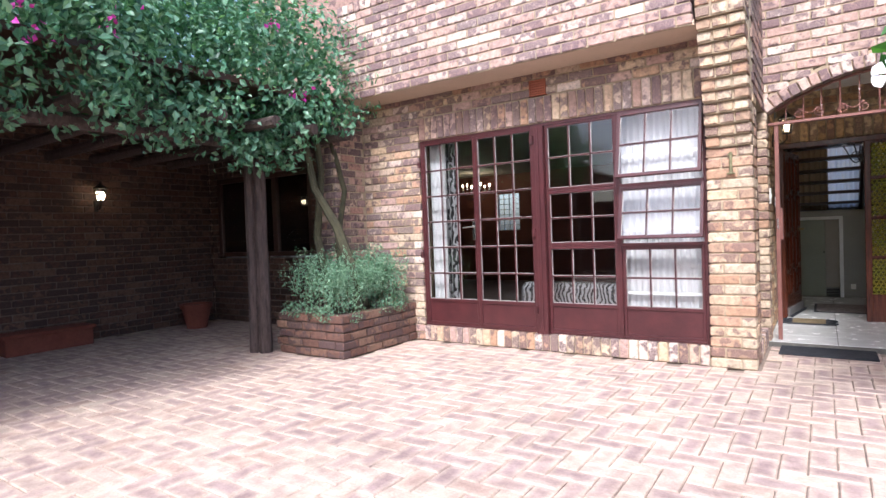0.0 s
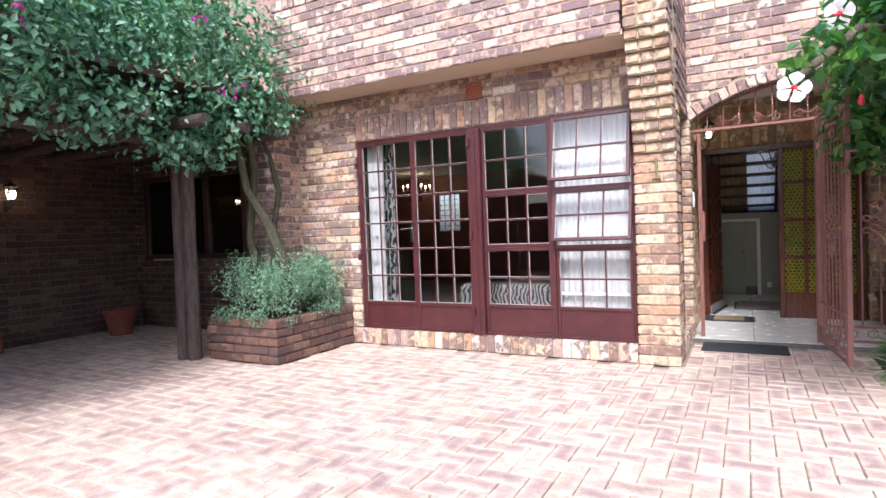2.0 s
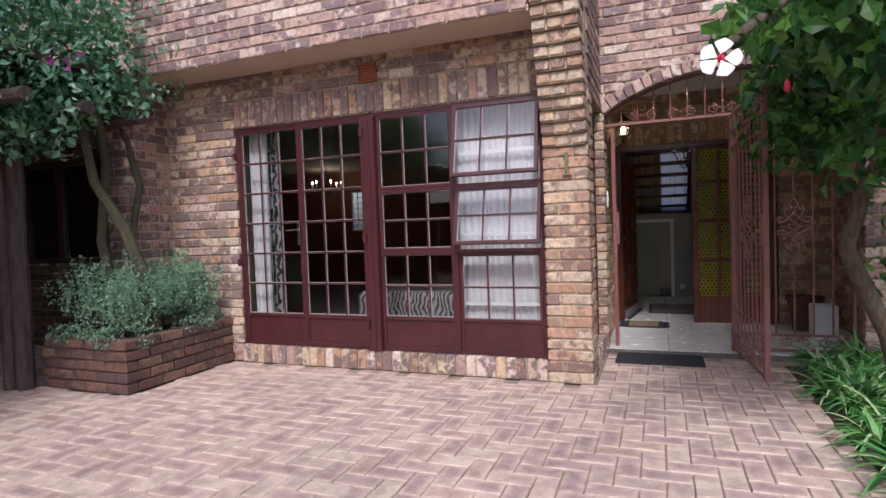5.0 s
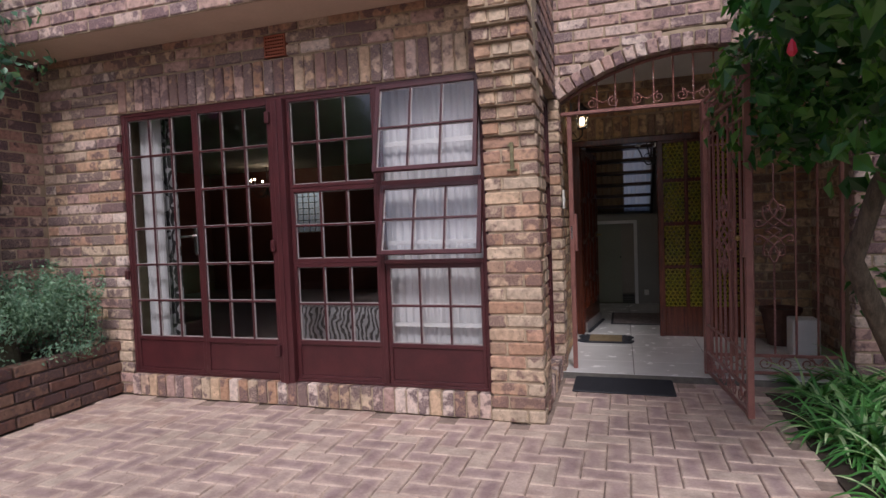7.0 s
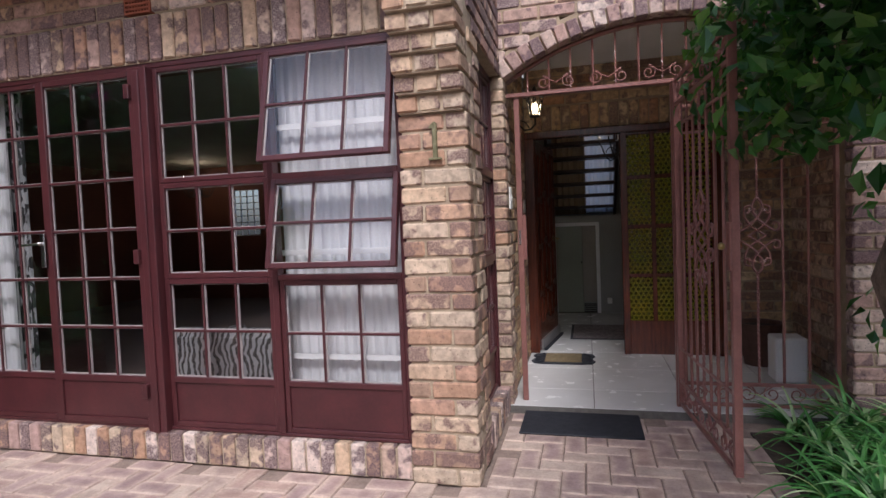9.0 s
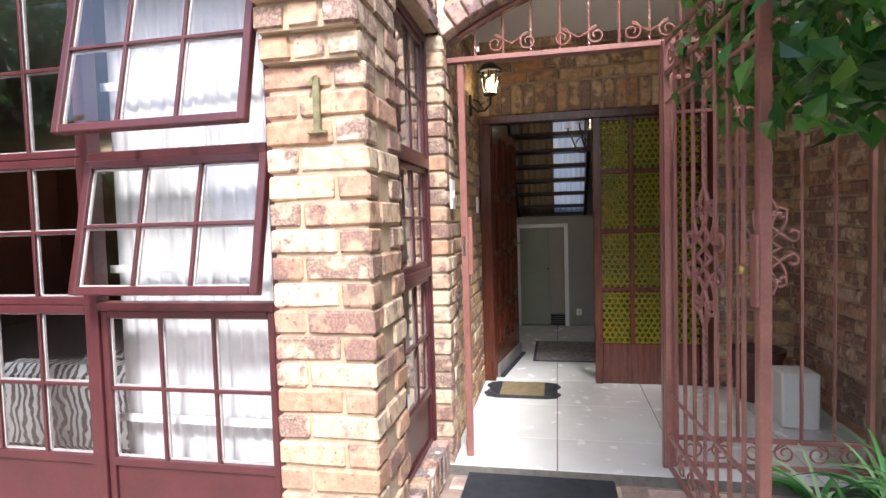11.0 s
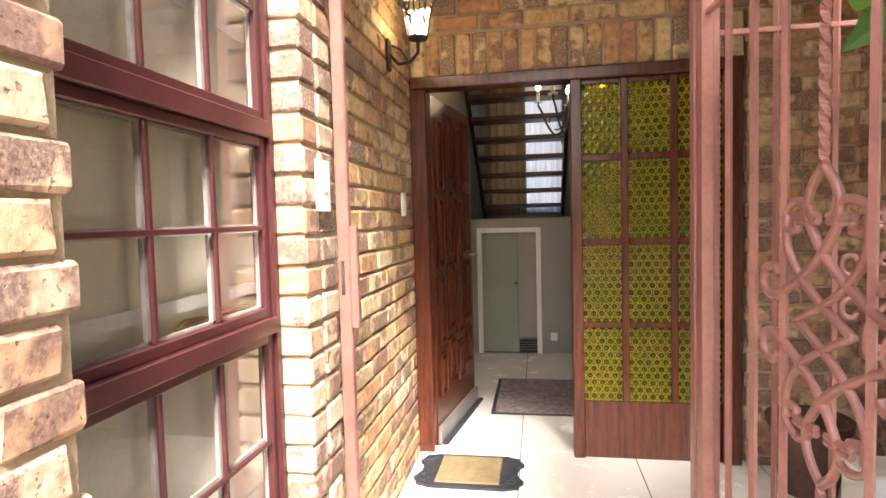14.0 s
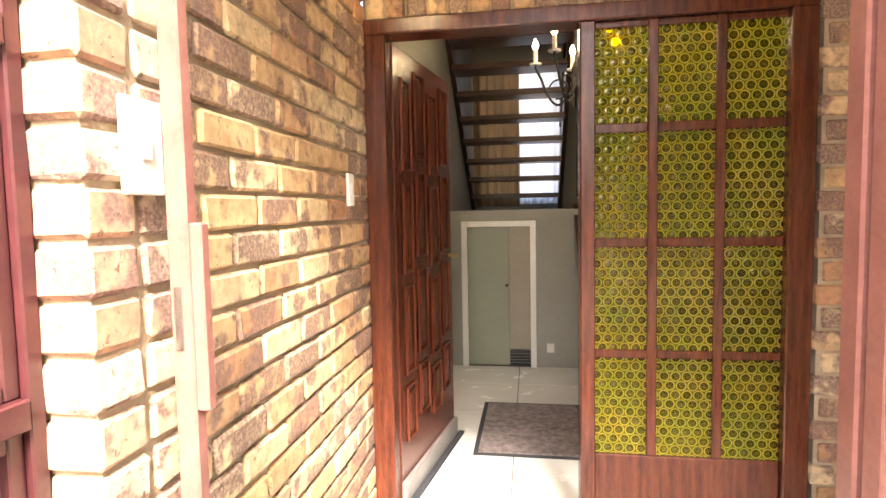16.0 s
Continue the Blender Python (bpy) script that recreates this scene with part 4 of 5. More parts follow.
g = [bm.verts.new((1.54, *v.co[1:])) for v in f]
bm.faces.new(f)
bm.faces.new(g[::-1])
for i in range(4):
    bm.faces.new((f[i], g[i], g[(i + 1) % 4], f[(i + 1) % 4]))
part("stringer", bm, dark_wood, low)
for i in range(9):
    bm = bmesh.new()
    y = 10.3 + i * 0.15
    tube(bm, [(1.515, y, 0.2 + (y - 10.1) * 0.85), (1.515, y, 0.98 + (y - 10.1) * 0.85)], 0.008, 6, square_twist=20)
    part("baluster", bm, black_metal, low)
bm = bmesh.new()
tube(bm, [(1.515, 10.2, 1.03), (1.515, 11.6, 2.22)], 0.022, 8)
part("handrail", bm, dark_wood, low)
shift(low, 0.44, -0.42)
win3 = thing("window_3", (1.1, 12.95, 1.42), "tall stairwell window with white bars behind sheer fabric", "window")
part("frame", boxes(((0.40, 12.93, 1.42), (0.43, 12.97, 2.9)), ((1.30, 12.93, 1.42), (1.33, 12.97, 2.9)), *[((0.43, 12.94, 1.42 + 0.245 * i), (1.30, 12.96, 1.44 + 0.245 * i)) for i in range(6)],
                    ((0.86, 12.93, 1.42), (0.88, 12.97, 2.9)), ((1.09, 12.935, 1.42), (1.11, 12.965, 2.9))), white_paint, win3)
shift(win3, 0.6, 0.2)
curtain("curtain", (1.48, 13.06, 0), (1.93, 13.06, 0), 1.36, 2.95, 6, 0.012, thin_voile, "sheer white curtain over the stairwell window")
curtain("brown_curtain", (0.96, 13.04, 0), (1.48, 13.04, 0), 1.34, 2.95, 5, 0.02, brown_curtain, "brown striped curtain beside the stairwell window")


def chandelier(at, drop, r, arms, label, power, candles=True):
    c = thing("chandelier", (at[0], at[1], at[2]), label, "chandelier")
    x, y, z = at
    bm = bmesh.new()
    tube(bm, [(x, y, z + drop), (x, y, z - 0.12)], 0.008, 6)
    lathe(bm, (x, y, z - 0.1), [(0.01, -0.05), (0.03, -0.02), (0.015, 0.03), (0.03, 0.08), (0.012, 0.12)], 10)
    part("stem", bm, black_metal, c)
    for k in range(arms):
        a = 6.283 * k / arms + 0.35
        dx, dy = math.cos(a), math.sin(a)
        pts = []
        for i in range(15):
            s = i / 14
            rr = r * s
            zz = z - 0.05 - 0.16 * math.sin(s * 3.4) * (1 if s < 0.85 else 0.7) + 0.02 * s
            pts.append((x + dx * rr, y + dy * rr, zz))
        pts.append((x + dx * r, y + dy * r, z + 0.02))
        bm = bmesh.new()
        tube(bm, pts, 0.007, 6)
        curl = [(x + dx * (r * 0.45 + 0.05 * math.cos(t)), y + dy * (r * 0.45 + 0.05 * math.cos(t)), z - 0.12 + 0.05 * math.sin(t)) for t in [q * 0.5 for q in range(11)]]
        tube(bm, curl, 0.005, 5)
        arm = part("arm", bm, black_metal, c)
        bm = bmesh.new()
        lathe(bm, (x + dx * r, y + dy * r, z + 0.02), [(0.03, 0.0), (0.032, 0.008), (0.011, 0.012), (0.011, 0.08)], 10)
        part("candle_cup", bm, plastic_white if candles else black_metal, c)
        bm = bmesh.new()
        lathe(bm, (x + dx * r, y + dy * r, z + 0.10), [(0.006, 0), (0.016, 0.018), (0.012, 0.035), (0.002, 0.055)], 10)
        b = part("bulb", bm, bulb_glow, c, "lit candle bulb", smooth=True)
    lamp = new("light", bpy.data.lights.new("light", "POINT"))
    lamp.data.energy, lamp.data.color, lamp.data.shadow_soft_size = power, (1.0, 0.82, 0.6), 0.12
    lamp.location = (x, y, z + 0.22)
    return c


chandelier((1.84, 9.62, 2.05), 0.57, 0.22, 5, "lit black wrought iron chandelier hanging in the hall", 0.10)
chandelier((-5.0, 12.0, 2.1), 0.4, 0.3, 6, "lit chandelier hanging at the far end of the living room", 2)

# ---- mats ----
mat1 = thing("door_mat", (1.25, 7.2, 0), "thin black rubber mat on the paving before the step", "mat")
part("pad", boxes(((1.06, 6.88, 0.001), (1.77, 7.275, 0.012)), bevel=0.004), rubber, mat1)
mat2 = thing("brush_mat", (1.1, 8.5, FLOOR), "tan coir mat with black rubber border on the tiles", "mat")
bm = bmesh.new()
out = []
rim = []
for sx, sy, a0_, a1_ in ((1, 1, 95, -50), (1, -1, 50, -95), (-1, -1, 275, 130), (-1, 1, 230, 85)):
    for k in range(13):
        a = radians(a0_ + (a1_ - a0_) * k / 12)
        rr = 0.078 * (1 + 0.07 * math.cos(k * 1.57))
        rim.append((1.255 + sx * 0.185 + rr * math.cos(a), 8.56 + sy * 0.095 + rr * math.sin(a)))
out = [bm.verts.new((x, y, FLOOR)) for x, y in rim]
top = [bm.verts.new((v.co.x, v.co.y, FLOOR + 0.014)) for v in out]
bm.faces.new(top)
for i in range(len(out)):
    bm.faces.new((out[i], out[(i + 1) % len(out)], top[(i + 1) % len(out)], top[i]))
part("border", bm, rubber, mat2, "black rubber scroll border")
for sx in (1, -1):
    for sy in (1, -1):
        for dx, dy, q in ((0.03, 0.015, 0.022), (-0.005, 0.048, 0.015), (0.045, -0.035, 0.015)):
            bm = bmesh.new()
            c = (1.255 + sx * (0.185 + dx), 8.56 + sy * (0.095 + dy), FLOOR + 0.016)
            tube(bm, [(c[0] + q * math.cos(0.7 * t), c[1] + q * math.sin(0.7 * t), c[2]) for t in range(10)], 0.004, 5)
            part("scroll", bm, rubber, mat2)
part("brush", boxes(((1.10, 8.415, FLOOR + 0.01), (1.41, 8.705, FLOOR + 0.022)), bevel=0.004), coir, mat2, "tan coir brush")
rug = thing("rug", (1.25, 10.1, FLOOR), "speckled grey rug with dark edge on the hall tiles", "rug")
part("top", boxes(((1.315, 9.43, FLOOR + 0.001), (1.875, 10.18, FLOOR + 0.012)), bevel=0.003), rug_grey, rug)
part("edging", boxes(((1.29, 9.41, FLOOR + 0.0005), (1.315, 10.20, FLOOR + 0.008)), ((1.875, 9.41, FLOOR + 0.0005), (1.90, 10.20, FLOOR + 0.008)), ((1.315, 9.41, FLOOR + 0.0005), (1.875, 9.43, FLOOR + 0.008)),
                      ((1.315, 10.18, FLOOR + 0.0005), (1.875, 10.20, FLOOR + 0.008))), rubber, rug)


# ---- wall lanterns ----
def lantern(at, out_dir, label, power):
    x, y, z = at
    d = Vector(out_dir)
    t = thing("wall_lantern", at, label, "wall lamp")
    bm = bmesh.new()
    s = Vector((-d.y, d.x, 0))
    m = Matrix((d, s, Vector((0, 0, 1)))).transposed().to_4x4()
    m.translation = Vector(at)
    box(bm, (0, -0.025, -0.07), (0.012, 0.025, 0.07), 0.004, m)
    tube(bm, [m @ Vector(p) for p in ((0.01, 0, 0.0), (0.05, 0, -0.045), (0.10, 0, -0.04), (0.14, 0, 0.0), (0.14, 0, 0.05))], 0.008, 8)
    tube(bm, [m @ Vector(p) for p in ((0.02, 0, 0.04), (0.06, 0, 0.02), (0.09, 0, -0.03))], 0.005, 6)
    part("bracket", bm, black_metal, t)
    c = m @ Vector((0.14, 0, 0.05))
    bm = bmesh.new()
    lathe(bm, c, [(0.012, 0), (0.045, 0.008), (0.048, 0.018), (0.03, 0.02)], 8)
    lathe(bm, c, [(0.085, 0.165), (0.088, 0.172), (0.05, 0.205), (0.02, 0.225), (0.012, 0.25), (0.002, 0.262)], 8)
    for k in range(8):
        a = 6.283 * k / 8
        tube(bm, [(c.x + 0.042 * math.cos(a), c.y + 0.042 * math.sin(a), c.z + 0.015), (c.x + 0.072 * math.cos(a), c.y + 0.072 * math.sin(a), c.z + 0.168)], 0.0035, 4)
    part("cage", bm, black_metal, t, "", "stuff")
    bm = bmesh.new()
    lathe(bm, (c.x, c.y, c.z + 0.02), [(0.038, 0), (0.066, 0.14)], 8)
    p = part("glass", bm, glass, t)
    p.visible_shadow = False
    bm = bmesh.new()
    lathe(bm, (c.x, c.y, c.z + 0.035), [(0.012, 0), (0.026, 0.03), (0.024, 0.07), (0.008, 0.09)], 10)
    part("bulb", bm, lantern_glow, t, "lit bulb", smooth=True)
    if power:
        lamp = new("light", bpy.data.lights.new("light", "POINT"))
        lamp.data.energy, lamp.data.color, lamp.data.shadow_soft_size = power, (1.0, 0.72, 0.4), 0.04
        lamp.location = c + Vector((0.0, 0, 0.09)) + d * 0.0
    return t


lantern((0.955, 8.34, 2.06), (1, 0, 0), "black iron wall lantern, lit, on the porch brick wall", 0.5)
lantern((-6.345, 4.66, 1.70), (1, 0, 0), "black iron wall lantern, lit, on the carport brick wall", 0.8)


def plate(at, normal, w, h, label):
    t = thing("switch_plate", at, label, "switch")
    x, y, z = at
    if abs(normal[0]):
        part("cover", boxes(((x, y - w / 2, z - h / 2), (x + 0.012, y + w / 2, z + h / 2)), bevel=0.003), plastic_white, t)
        part("rocker", boxes(((x + 0.012, y - 0.012, z - 0.02), (x + 0.017, y + 0.012, z + 0.02)), bevel=0.002), plastic_white, t)
    else:
        part("cover", boxes(((x - w / 2, y - 0.012, z - h / 2), (x + w / 2, y, z + h / 2)), bevel=0.003), plastic_white, t)
    return t


plate((0.985, 7.405, 1.42), (1, 0, 0), 0.09, 0.15, "white bell push box on the face brick pier")
plate((0.955, 8.53, 1.39), (1, 0, 0), 0.06, 0.115, "white light switch on the porch brick wall")

# number on the pillar
num = thing("house_number", (0.745, 6.065, 1.7), "tarnished brass figure 1 on the brick pillar", "house number")
bm = bmesh.new()
box(bm, (0.738, 6.058, 1.565), (0.760, 6.075, 1.735), 0.003)
box(bm, (0.718, 6.054, 1.56), (0.780, 6.075, 1.572), 0.003)
vs = [bm.verts.new(p) for p in ((0.738, 6.058, 1.735), (0.752, 6.058, 1.74), (0.738, 6.058, 1.708), (0.722, 6.058, 1.712))]
wv = [bm.verts.new((v.co.x, 6.075, v.co.z)) for v in vs]
bm.faces.new(vs)
for i in range(4):
    bm.faces.new((vs[i], wv[i], wv[(i + 1) % 4], vs[(i + 1) % 4]))
part("figure", bm, patina, num)

shift(num, 0.06, 0.085, 0.985)
# vent
vent = thing("air_vent", (-0.9, FW, 2.47), "terracotta air brick with square holes in the house wall", "vent")
items = [((-0.985, FW + 0.003, 2.475), (-0.975, FW + 0.05, 2.625)), ((-0.825, FW + 0.003, 2.475), (-0.815, FW + 0.05, 2.625))]
for i in range(7):
    items.append(((-0.975, FW + 0.003, 2.475 + i * 0.0233), (-0.825, FW + 0.05, 2.485 + i * 0.0233)))
for i in range(1, 8):
    items.append(((-0.975 + i * 0.019, FW + 0.006, 2.475), (-0.969 + i * 0.019, FW + 0.045, 2.625)))
part("grid", boxes(*items), terracotta, vent, "", "stuff")
# Black sheet behind the holes, in place of the shade inside.
part("back", boxes(((-0.98, FW + 0.06, 2.47), (-0.82, FW + 0.07, 2.63))), black_metal, vent, "black sheet that stands for the shade inside the vent")

shift(vent, 0.045, 0)

# ---- living room ----
sofa = thing("sofa", (-0.9, 7.4, FLOOR), "zebra-striped black and white sofa in the dark living room", "sofa")
part("backrest", boxes(((-1.48, 6.95, 0.12), (-0.1, 7.15, 0.585)), bevel=0.05), zebra, sofa)
part("seat", boxes(((-1.42, 7.15, 0.15), (-0.15, 7.75, 0.38)), bevel=0.05), zebra, sofa)
for x in (-1.48, -0.28):
    part("armrest", boxes(((x, 7.15, 0.12), (x + 0.18, 7.78, 0.48)), bevel=0.04), zebra, sofa)
for x in (-1.42, -0.2):
    for y in (7.0, 7.7):
        part("foot", boxes(((x, y, FLOOR), (x + 0.05, y + 0.05, 0.15)), bevel=0.004), dark_wood, sofa)
w4 = thing("window_4", (-4.62, 12.85, 1.2), "small far living room window with glazing bars", "window")
part("frame", boxes(*[((-4.9, 12.83, 1.2 + 0.12 * i), (-4.35, 12.86, 1.215 + 0.12 * i)) for i in range(8)], *[((-4.9 + 0.135 * i, 12.83, 1.2), (-4.885 + 0.135 * i, 12.86, 2.05)) for i in range(5)]), white_paint, w4)

# ---- carport: planter, posts, rafters, window, pots ----
planter = thing("planter", (-2.9, 5.4, 0), "low red-brown brick planter box against the house wall", "planter")
PZT = 0.425
part("core", boxes(((-3.30, 4.88, 0), (-2.42, 4.99, PZT - 0.01)), ((-2.53, 4.99, 0), (-2.42, 6.06, PZT - 0.01)), ((-3.30, 4.99, 0), (-3.2, 5.6, PZT - 0.01))), mortar_dark, planter)
part("soil", boxes(((-3.2, 4.99, 0), (-2.53, 6.05, PZT - 0.07))), soil, planter, "dark soil")
rng = random.Random(3)
out = []
for k in range(5):
    zc = (k + 0.5) * CRS
    for facing, at, ln in (("-y", Vector((-3.36, 4.86, 0)), 0.96), ("+x", Vector((-2.40, 4.86, 0)), 1.20)):
        u, inw = FACING[facing]
        x = 0.0 if (k % 2) == (facing == "+x") else BD + JOINT
        first = True
        while x < ln - 0.02:
            q = min(x + BL, ln)
            if facing == "-y" and first and k % 2:
                q = x + BL
            p0 = x
            first = False
            if facing == "-y":
                lo, hi = ln - q, ln - p0
            else:
                lo, hi = p0, q
            if hi - lo > 0.03:
                c = at + u * ((lo + hi) / 2) + inw * (BD / 2 + rng.uniform(-0.002, 0.003)) + Vector((0, 0, zc))
                out.append((frame_of(c, u, inw), (hi - lo, BH)))
            x = q + JOINT
lay(out, planter, brick_red, "planter", 200)

shift(planter, -0.02, 0.18)


def log(bm, p, q, r0, r1, seed, seg=9):
    rng = random.Random(seed)
    n = 7
    pts = [Vector(p).lerp(Vector(q), i / n) + Vector([rng.uniform(-0.006, 0.006) for _ in range(3)]) for i in range(n + 1)]
    tube(bm, pts, r0, seg, r1)


for i, (x, y) in enumerate(((-3.49, 4.98), (-3.605, 4.95))):
    post = thing("pergola_post", (x, y, 0), "weathered dark round timber post beside the brick planter", "post", "pergola posts")
    bm = bmesh.new()
    log(bm, (x, y, 0), (x + 0.01, y, 2.12), 0.068, 0.06, 30 + i)
    part("pole", bm, log_wood, post)
beam = thing("pergola_beam", (-3.5, 3.2, 2.12), "weathered round timber beam of the pergola on its posts", "beam")
bm = bmesh.new()
log(bm, (-3.5, 5.72, 2.18), (-3.5, 0.2, 2.18), 0.065, 0.065, 40)
part("pole", bm, log_wood, beam)
for i in range(10):
    y = 5.68 - 0.51 * i
    raf = thing("pergola_rafter", (-4.5, y, 2.25), "weathered round timber rafter lying across the pergola beam", "rafter", "pergola rafters")
    bm = bmesh.new()
    log(bm, (-6.34, y, 2.30), ((-2.86 if i < 4 else -3.2) + 0.04 * (i % 3), y, 2.28), 0.06, 0.055, 50 + i)
    part("pole", bm, log_wood, raf)

w5 = thing("window_5", (-5.2, 6.05, 0.95), "dark timber carport window with pale curtains behind the glass", "window")
part("frame", boxes(((-6.2, 6.02, 0.96), (-6.12, 6.1, 2.12)), ((-4.23, 6.02, 0.96), (-4.15, 6.1, 2.12)), ((-6.12, 6.02, 2.05), (-4.23, 6.1, 2.12)), ((-6.12, 6.02, 0.96), (-4.23, 6.1, 1.02)),
                    ((-5.55, 6.02, 1.02), (-5.45, 6.1, 2.05)), ((-4.95, 6.02, 1.02), (-4.85, 6.1, 2.05)), bevel=0.004), dark_wood, w5)
for a, b in ((-6.12, -5.55), (-5.45, -4.95), (-4.85, -4.23)):
    p = part("pane", boxes(((a, 6.05, 1.02), (b, 6.054, 2.05))), glass, w5)
    p.visible_shadow = False
shift(w5, 0, 0.3)
curtain("curtain", (-6.15, 6.41, 0), (-5.25, 6.41, 0), 0.9, 2.15, 7, 0.02, sheer, "pale curtain behind the carport window")
curtain("curtain", (-5.15, 6.41, 0), (-4.18, 6.41, 0), 0.9, 2.15, 5, 0.02, sheer, "pale curtain behind the carport window")
pot = thing("plant_pot", (-5.85, 5.45, 0), "terracotta plant pot with soil by the carport wall", "pot")
bm = bmesh.new()
lathe(bm, (-5.85, 5.45, 0), [(0.13, 0), (0.19, 0.28), (0.21, 0.28), (0.215, 0.34), (0.185, 0.34), (0.18, 0.30)], 20)
part("pot_body", bm, shaded_clay, pot)
bm = bmesh.new()
lathe(bm, (-5.85, 5.45, 0.29), [(0.17, 0), (0.17, 0.02)], 16)
part("soil", bm, soil, pot)
shift(pot, 0, 0.22)
trough = thing("plant_trough", (-6.15, 3.95, 0), "long low terracotta trough on the carport floor", "trough")
bm = boxes(((-6.3, 3.5, 0), (-6.0, 4.4, 0.2)), ((-6.32, 3.47, 0.2), (-5.98, 4.43, 0.24)), bevel=0.01)
part("trough_body", bm, shaded_clay, trough)

# ---- wrought iron gate, side grille and arch grille ----
def spiral(c, ux, uz, r, turns, start, flip=1, n=16, r_end=0.25):
    """Points of a scroll round c in the plane of ux and uz."""
    out = []
    for i in range(n + 1):
        s = i / n
        a = start + flip * turns * 6.283 * s
        rr = r * (1 - (1 - r_end) * s)
        out.append(c + ux * (rr * math.cos(a)) + uz * (rr * math.sin(a)))
    return out


def ornament(owner, c, ux, uz, s=1.0, wide=1.5):
    """Crossing loops with curled ends, about 0.5 m high at s = 1."""
    def P(x, z):
        return c + ux * (x * s * wide) + uz * (z * s)

    def curve(pts, r=0.0085):
        out = []
        n = len(pts)
        for i in range(n - 1):
            p0, p1, p2, p3 = pts[max(i - 1, 0)], pts[i], pts[i + 1], pts[min(i + 2, n - 1)]
            for k in range(5):
                t = k / 5
                out.append([0.5 * (2 * p1[j] + (p2[j] - p0[j]) * t + (2 * p0[j] - 5 * p1[j] + 4 * p2[j] - p3[j]) * t * t + (3 * p1[j] - p0[j] - 3 * p2[j] + p3[j]) * t ** 3) for j in (0, 1)])
        out.append(pts[-1])
        part("scroll", tube(bmesh.new(), [P(*q) for q in out], r, 6), gate_paint, owner, smooth=True)
    for v in (1, -1):
        for h in (1, -1):
            curve([(0, 0.27 * v), (0.018 * h, 0.24 * v), (0.026 * h, 0.20 * v), (0.016 * h, 0.16 * v), (-0.01 * h, 0.11 * v), (-0.045 * h, 0.07 * v), (-0.085 * h, 0.035 * v),
                   (-0.108 * h, 0.05 * v), (-0.105 * h, 0.085 * v), (-0.085 * h, 0.092 * v), (-0.078 * h, 0.075 * v)])
            curve([(0.014 * h, 0.185 * v), (0.035 * h, 0.215 * v), (0.062 * h, 0.20 * v), (0.06 * h, 0.165 * v), (0.042 * h, 0.165 * v), (0.045 * h, 0.18 * v)], 0.0075)
            curve([(0.062 * h, 0.19 * v), (0.06 * h, 0.13 * v), (0.03 * h, 0.07 * v), (-0.02 * h, 0.02 * v), (-0.045 * h, 0.0)], 0.0075)
        for dz in (0.178, 0.188):
            for h in (-1, 1):
                part("collar", tube(bmesh.new(), [P(0.008 * h, dz * v), P(0.045 * h, dz * v)], 0.007, 6), gate_paint, owner)


def scroll_row(bm, p, q, uz, high, n, t):
    d = (q - p)
    L = d.length
    ux = d / L
    w = L / n
    for i in range(n):
        c = p + ux * ((i + 0.5) * w) + uz * (high / 2)
        if i:
            part("scroll", bm, gate_paint, t)
            bm = bmesh.new()
        for h in (1, -1):
            cc = c + ux * (h * w * 0.25)
            tube(bm, spiral(cc, ux * h, uz, min(w * 0.24, high * 0.42), 1.4, 1.57, 1), 0.005, 5)
        tube(bm, [c + ux * (-w * 0.25) + uz * (high * 0.36), c + ux * 0 + uz * (-high * 0.05), c + ux * (w * 0.25) + uz * (high * 0.36)], 0.005, 5)
    part("scroll", bm, gate_paint, t)


def iron_panel(t, p, q, z0, z1, kind, seed=0):
    """A panel of wrought iron between p and q."""
    p, q = Vector((*p, 0)), Vector((*q, 0))
    ux = (q - p).normalized()
    uz = Vector((0, 0, 1))
    L = (q - p).length
    nrm = Vector((-ux.y, ux.x, 0))
    m = Matrix((ux, nrm, uz)).transposed().to_4x4()
    m.translation = p

    def bx(x0, za, x1, zb, d=0.015, bv=0.002):
        bm = bmesh.new()
        box(bm, (x0, -d, za), (x1, d, zb), bv, m)
        return bm
    stile = 0.035 if kind == "gate" else 0.022
    part("stile", bx(0, z0, stile, z1), gate_paint, t)
    part("stile", bx(L - stile, z0, L, z1, 0.018), gate_paint, t)
    rails = (z0, z0 + 0.15, z1 - 0.17, z1 - 0.022) if kind == "gate" else (z0, z0 + 0.13, z1 - 0.16, z1 - 0.022)
    for z in rails:
        part("rail", bx(stile, z, L - stile, z + 0.022, 0.009), gate_paint, t)
    for z in ((z0 + 0.36, z1 - 0.30) if kind == "gate" else (z1 - 0.32,)):
        part("rail", bx(stile, z, L - stile, z + 0.014, 0.007), gate_paint, t)
    for za, h in ((rails[0] + 0.022, 0.125), (rails[2] + 0.022, 0.12)):
        bm = bmesh.new()
        scroll_row(bm, p + ux * stile + uz * za, p + ux * (L - stile) + uz * za, uz, h, 4 if kind == "gate" else 3, t)
    n = 8 if kind == "gate" else 6
    mid = 1.115
    for i in range(1, n):
        x = stile + (L - 2 * stile) * i / n
        twisted = i % 2 == 0
        orn = i == (4 if kind == "gate" else 3)
        lo, hi = rails[1] + 0.01, rails[2] + 0.012
        gap = 0.262 if kind == "gate" else 0.225
        spans = [(lo, mid - gap), (mid + gap, hi)] if orn else [(lo, hi)]
        for a, b in spans:
            bm = bmesh.new()
            steps = 60 if twisted or orn else 2
            pts = [p + ux * x + uz * (a + (b - a) * k / steps) for k in range(steps + 1)]
            tube(bm, pts, 0.0085 if (twisted or orn) else 0.008, 4, square_twist=55 if (twisted or orn) else 0)
            part("twisted_bar" if twisted or orn else "bar", bm, gate_paint, t)
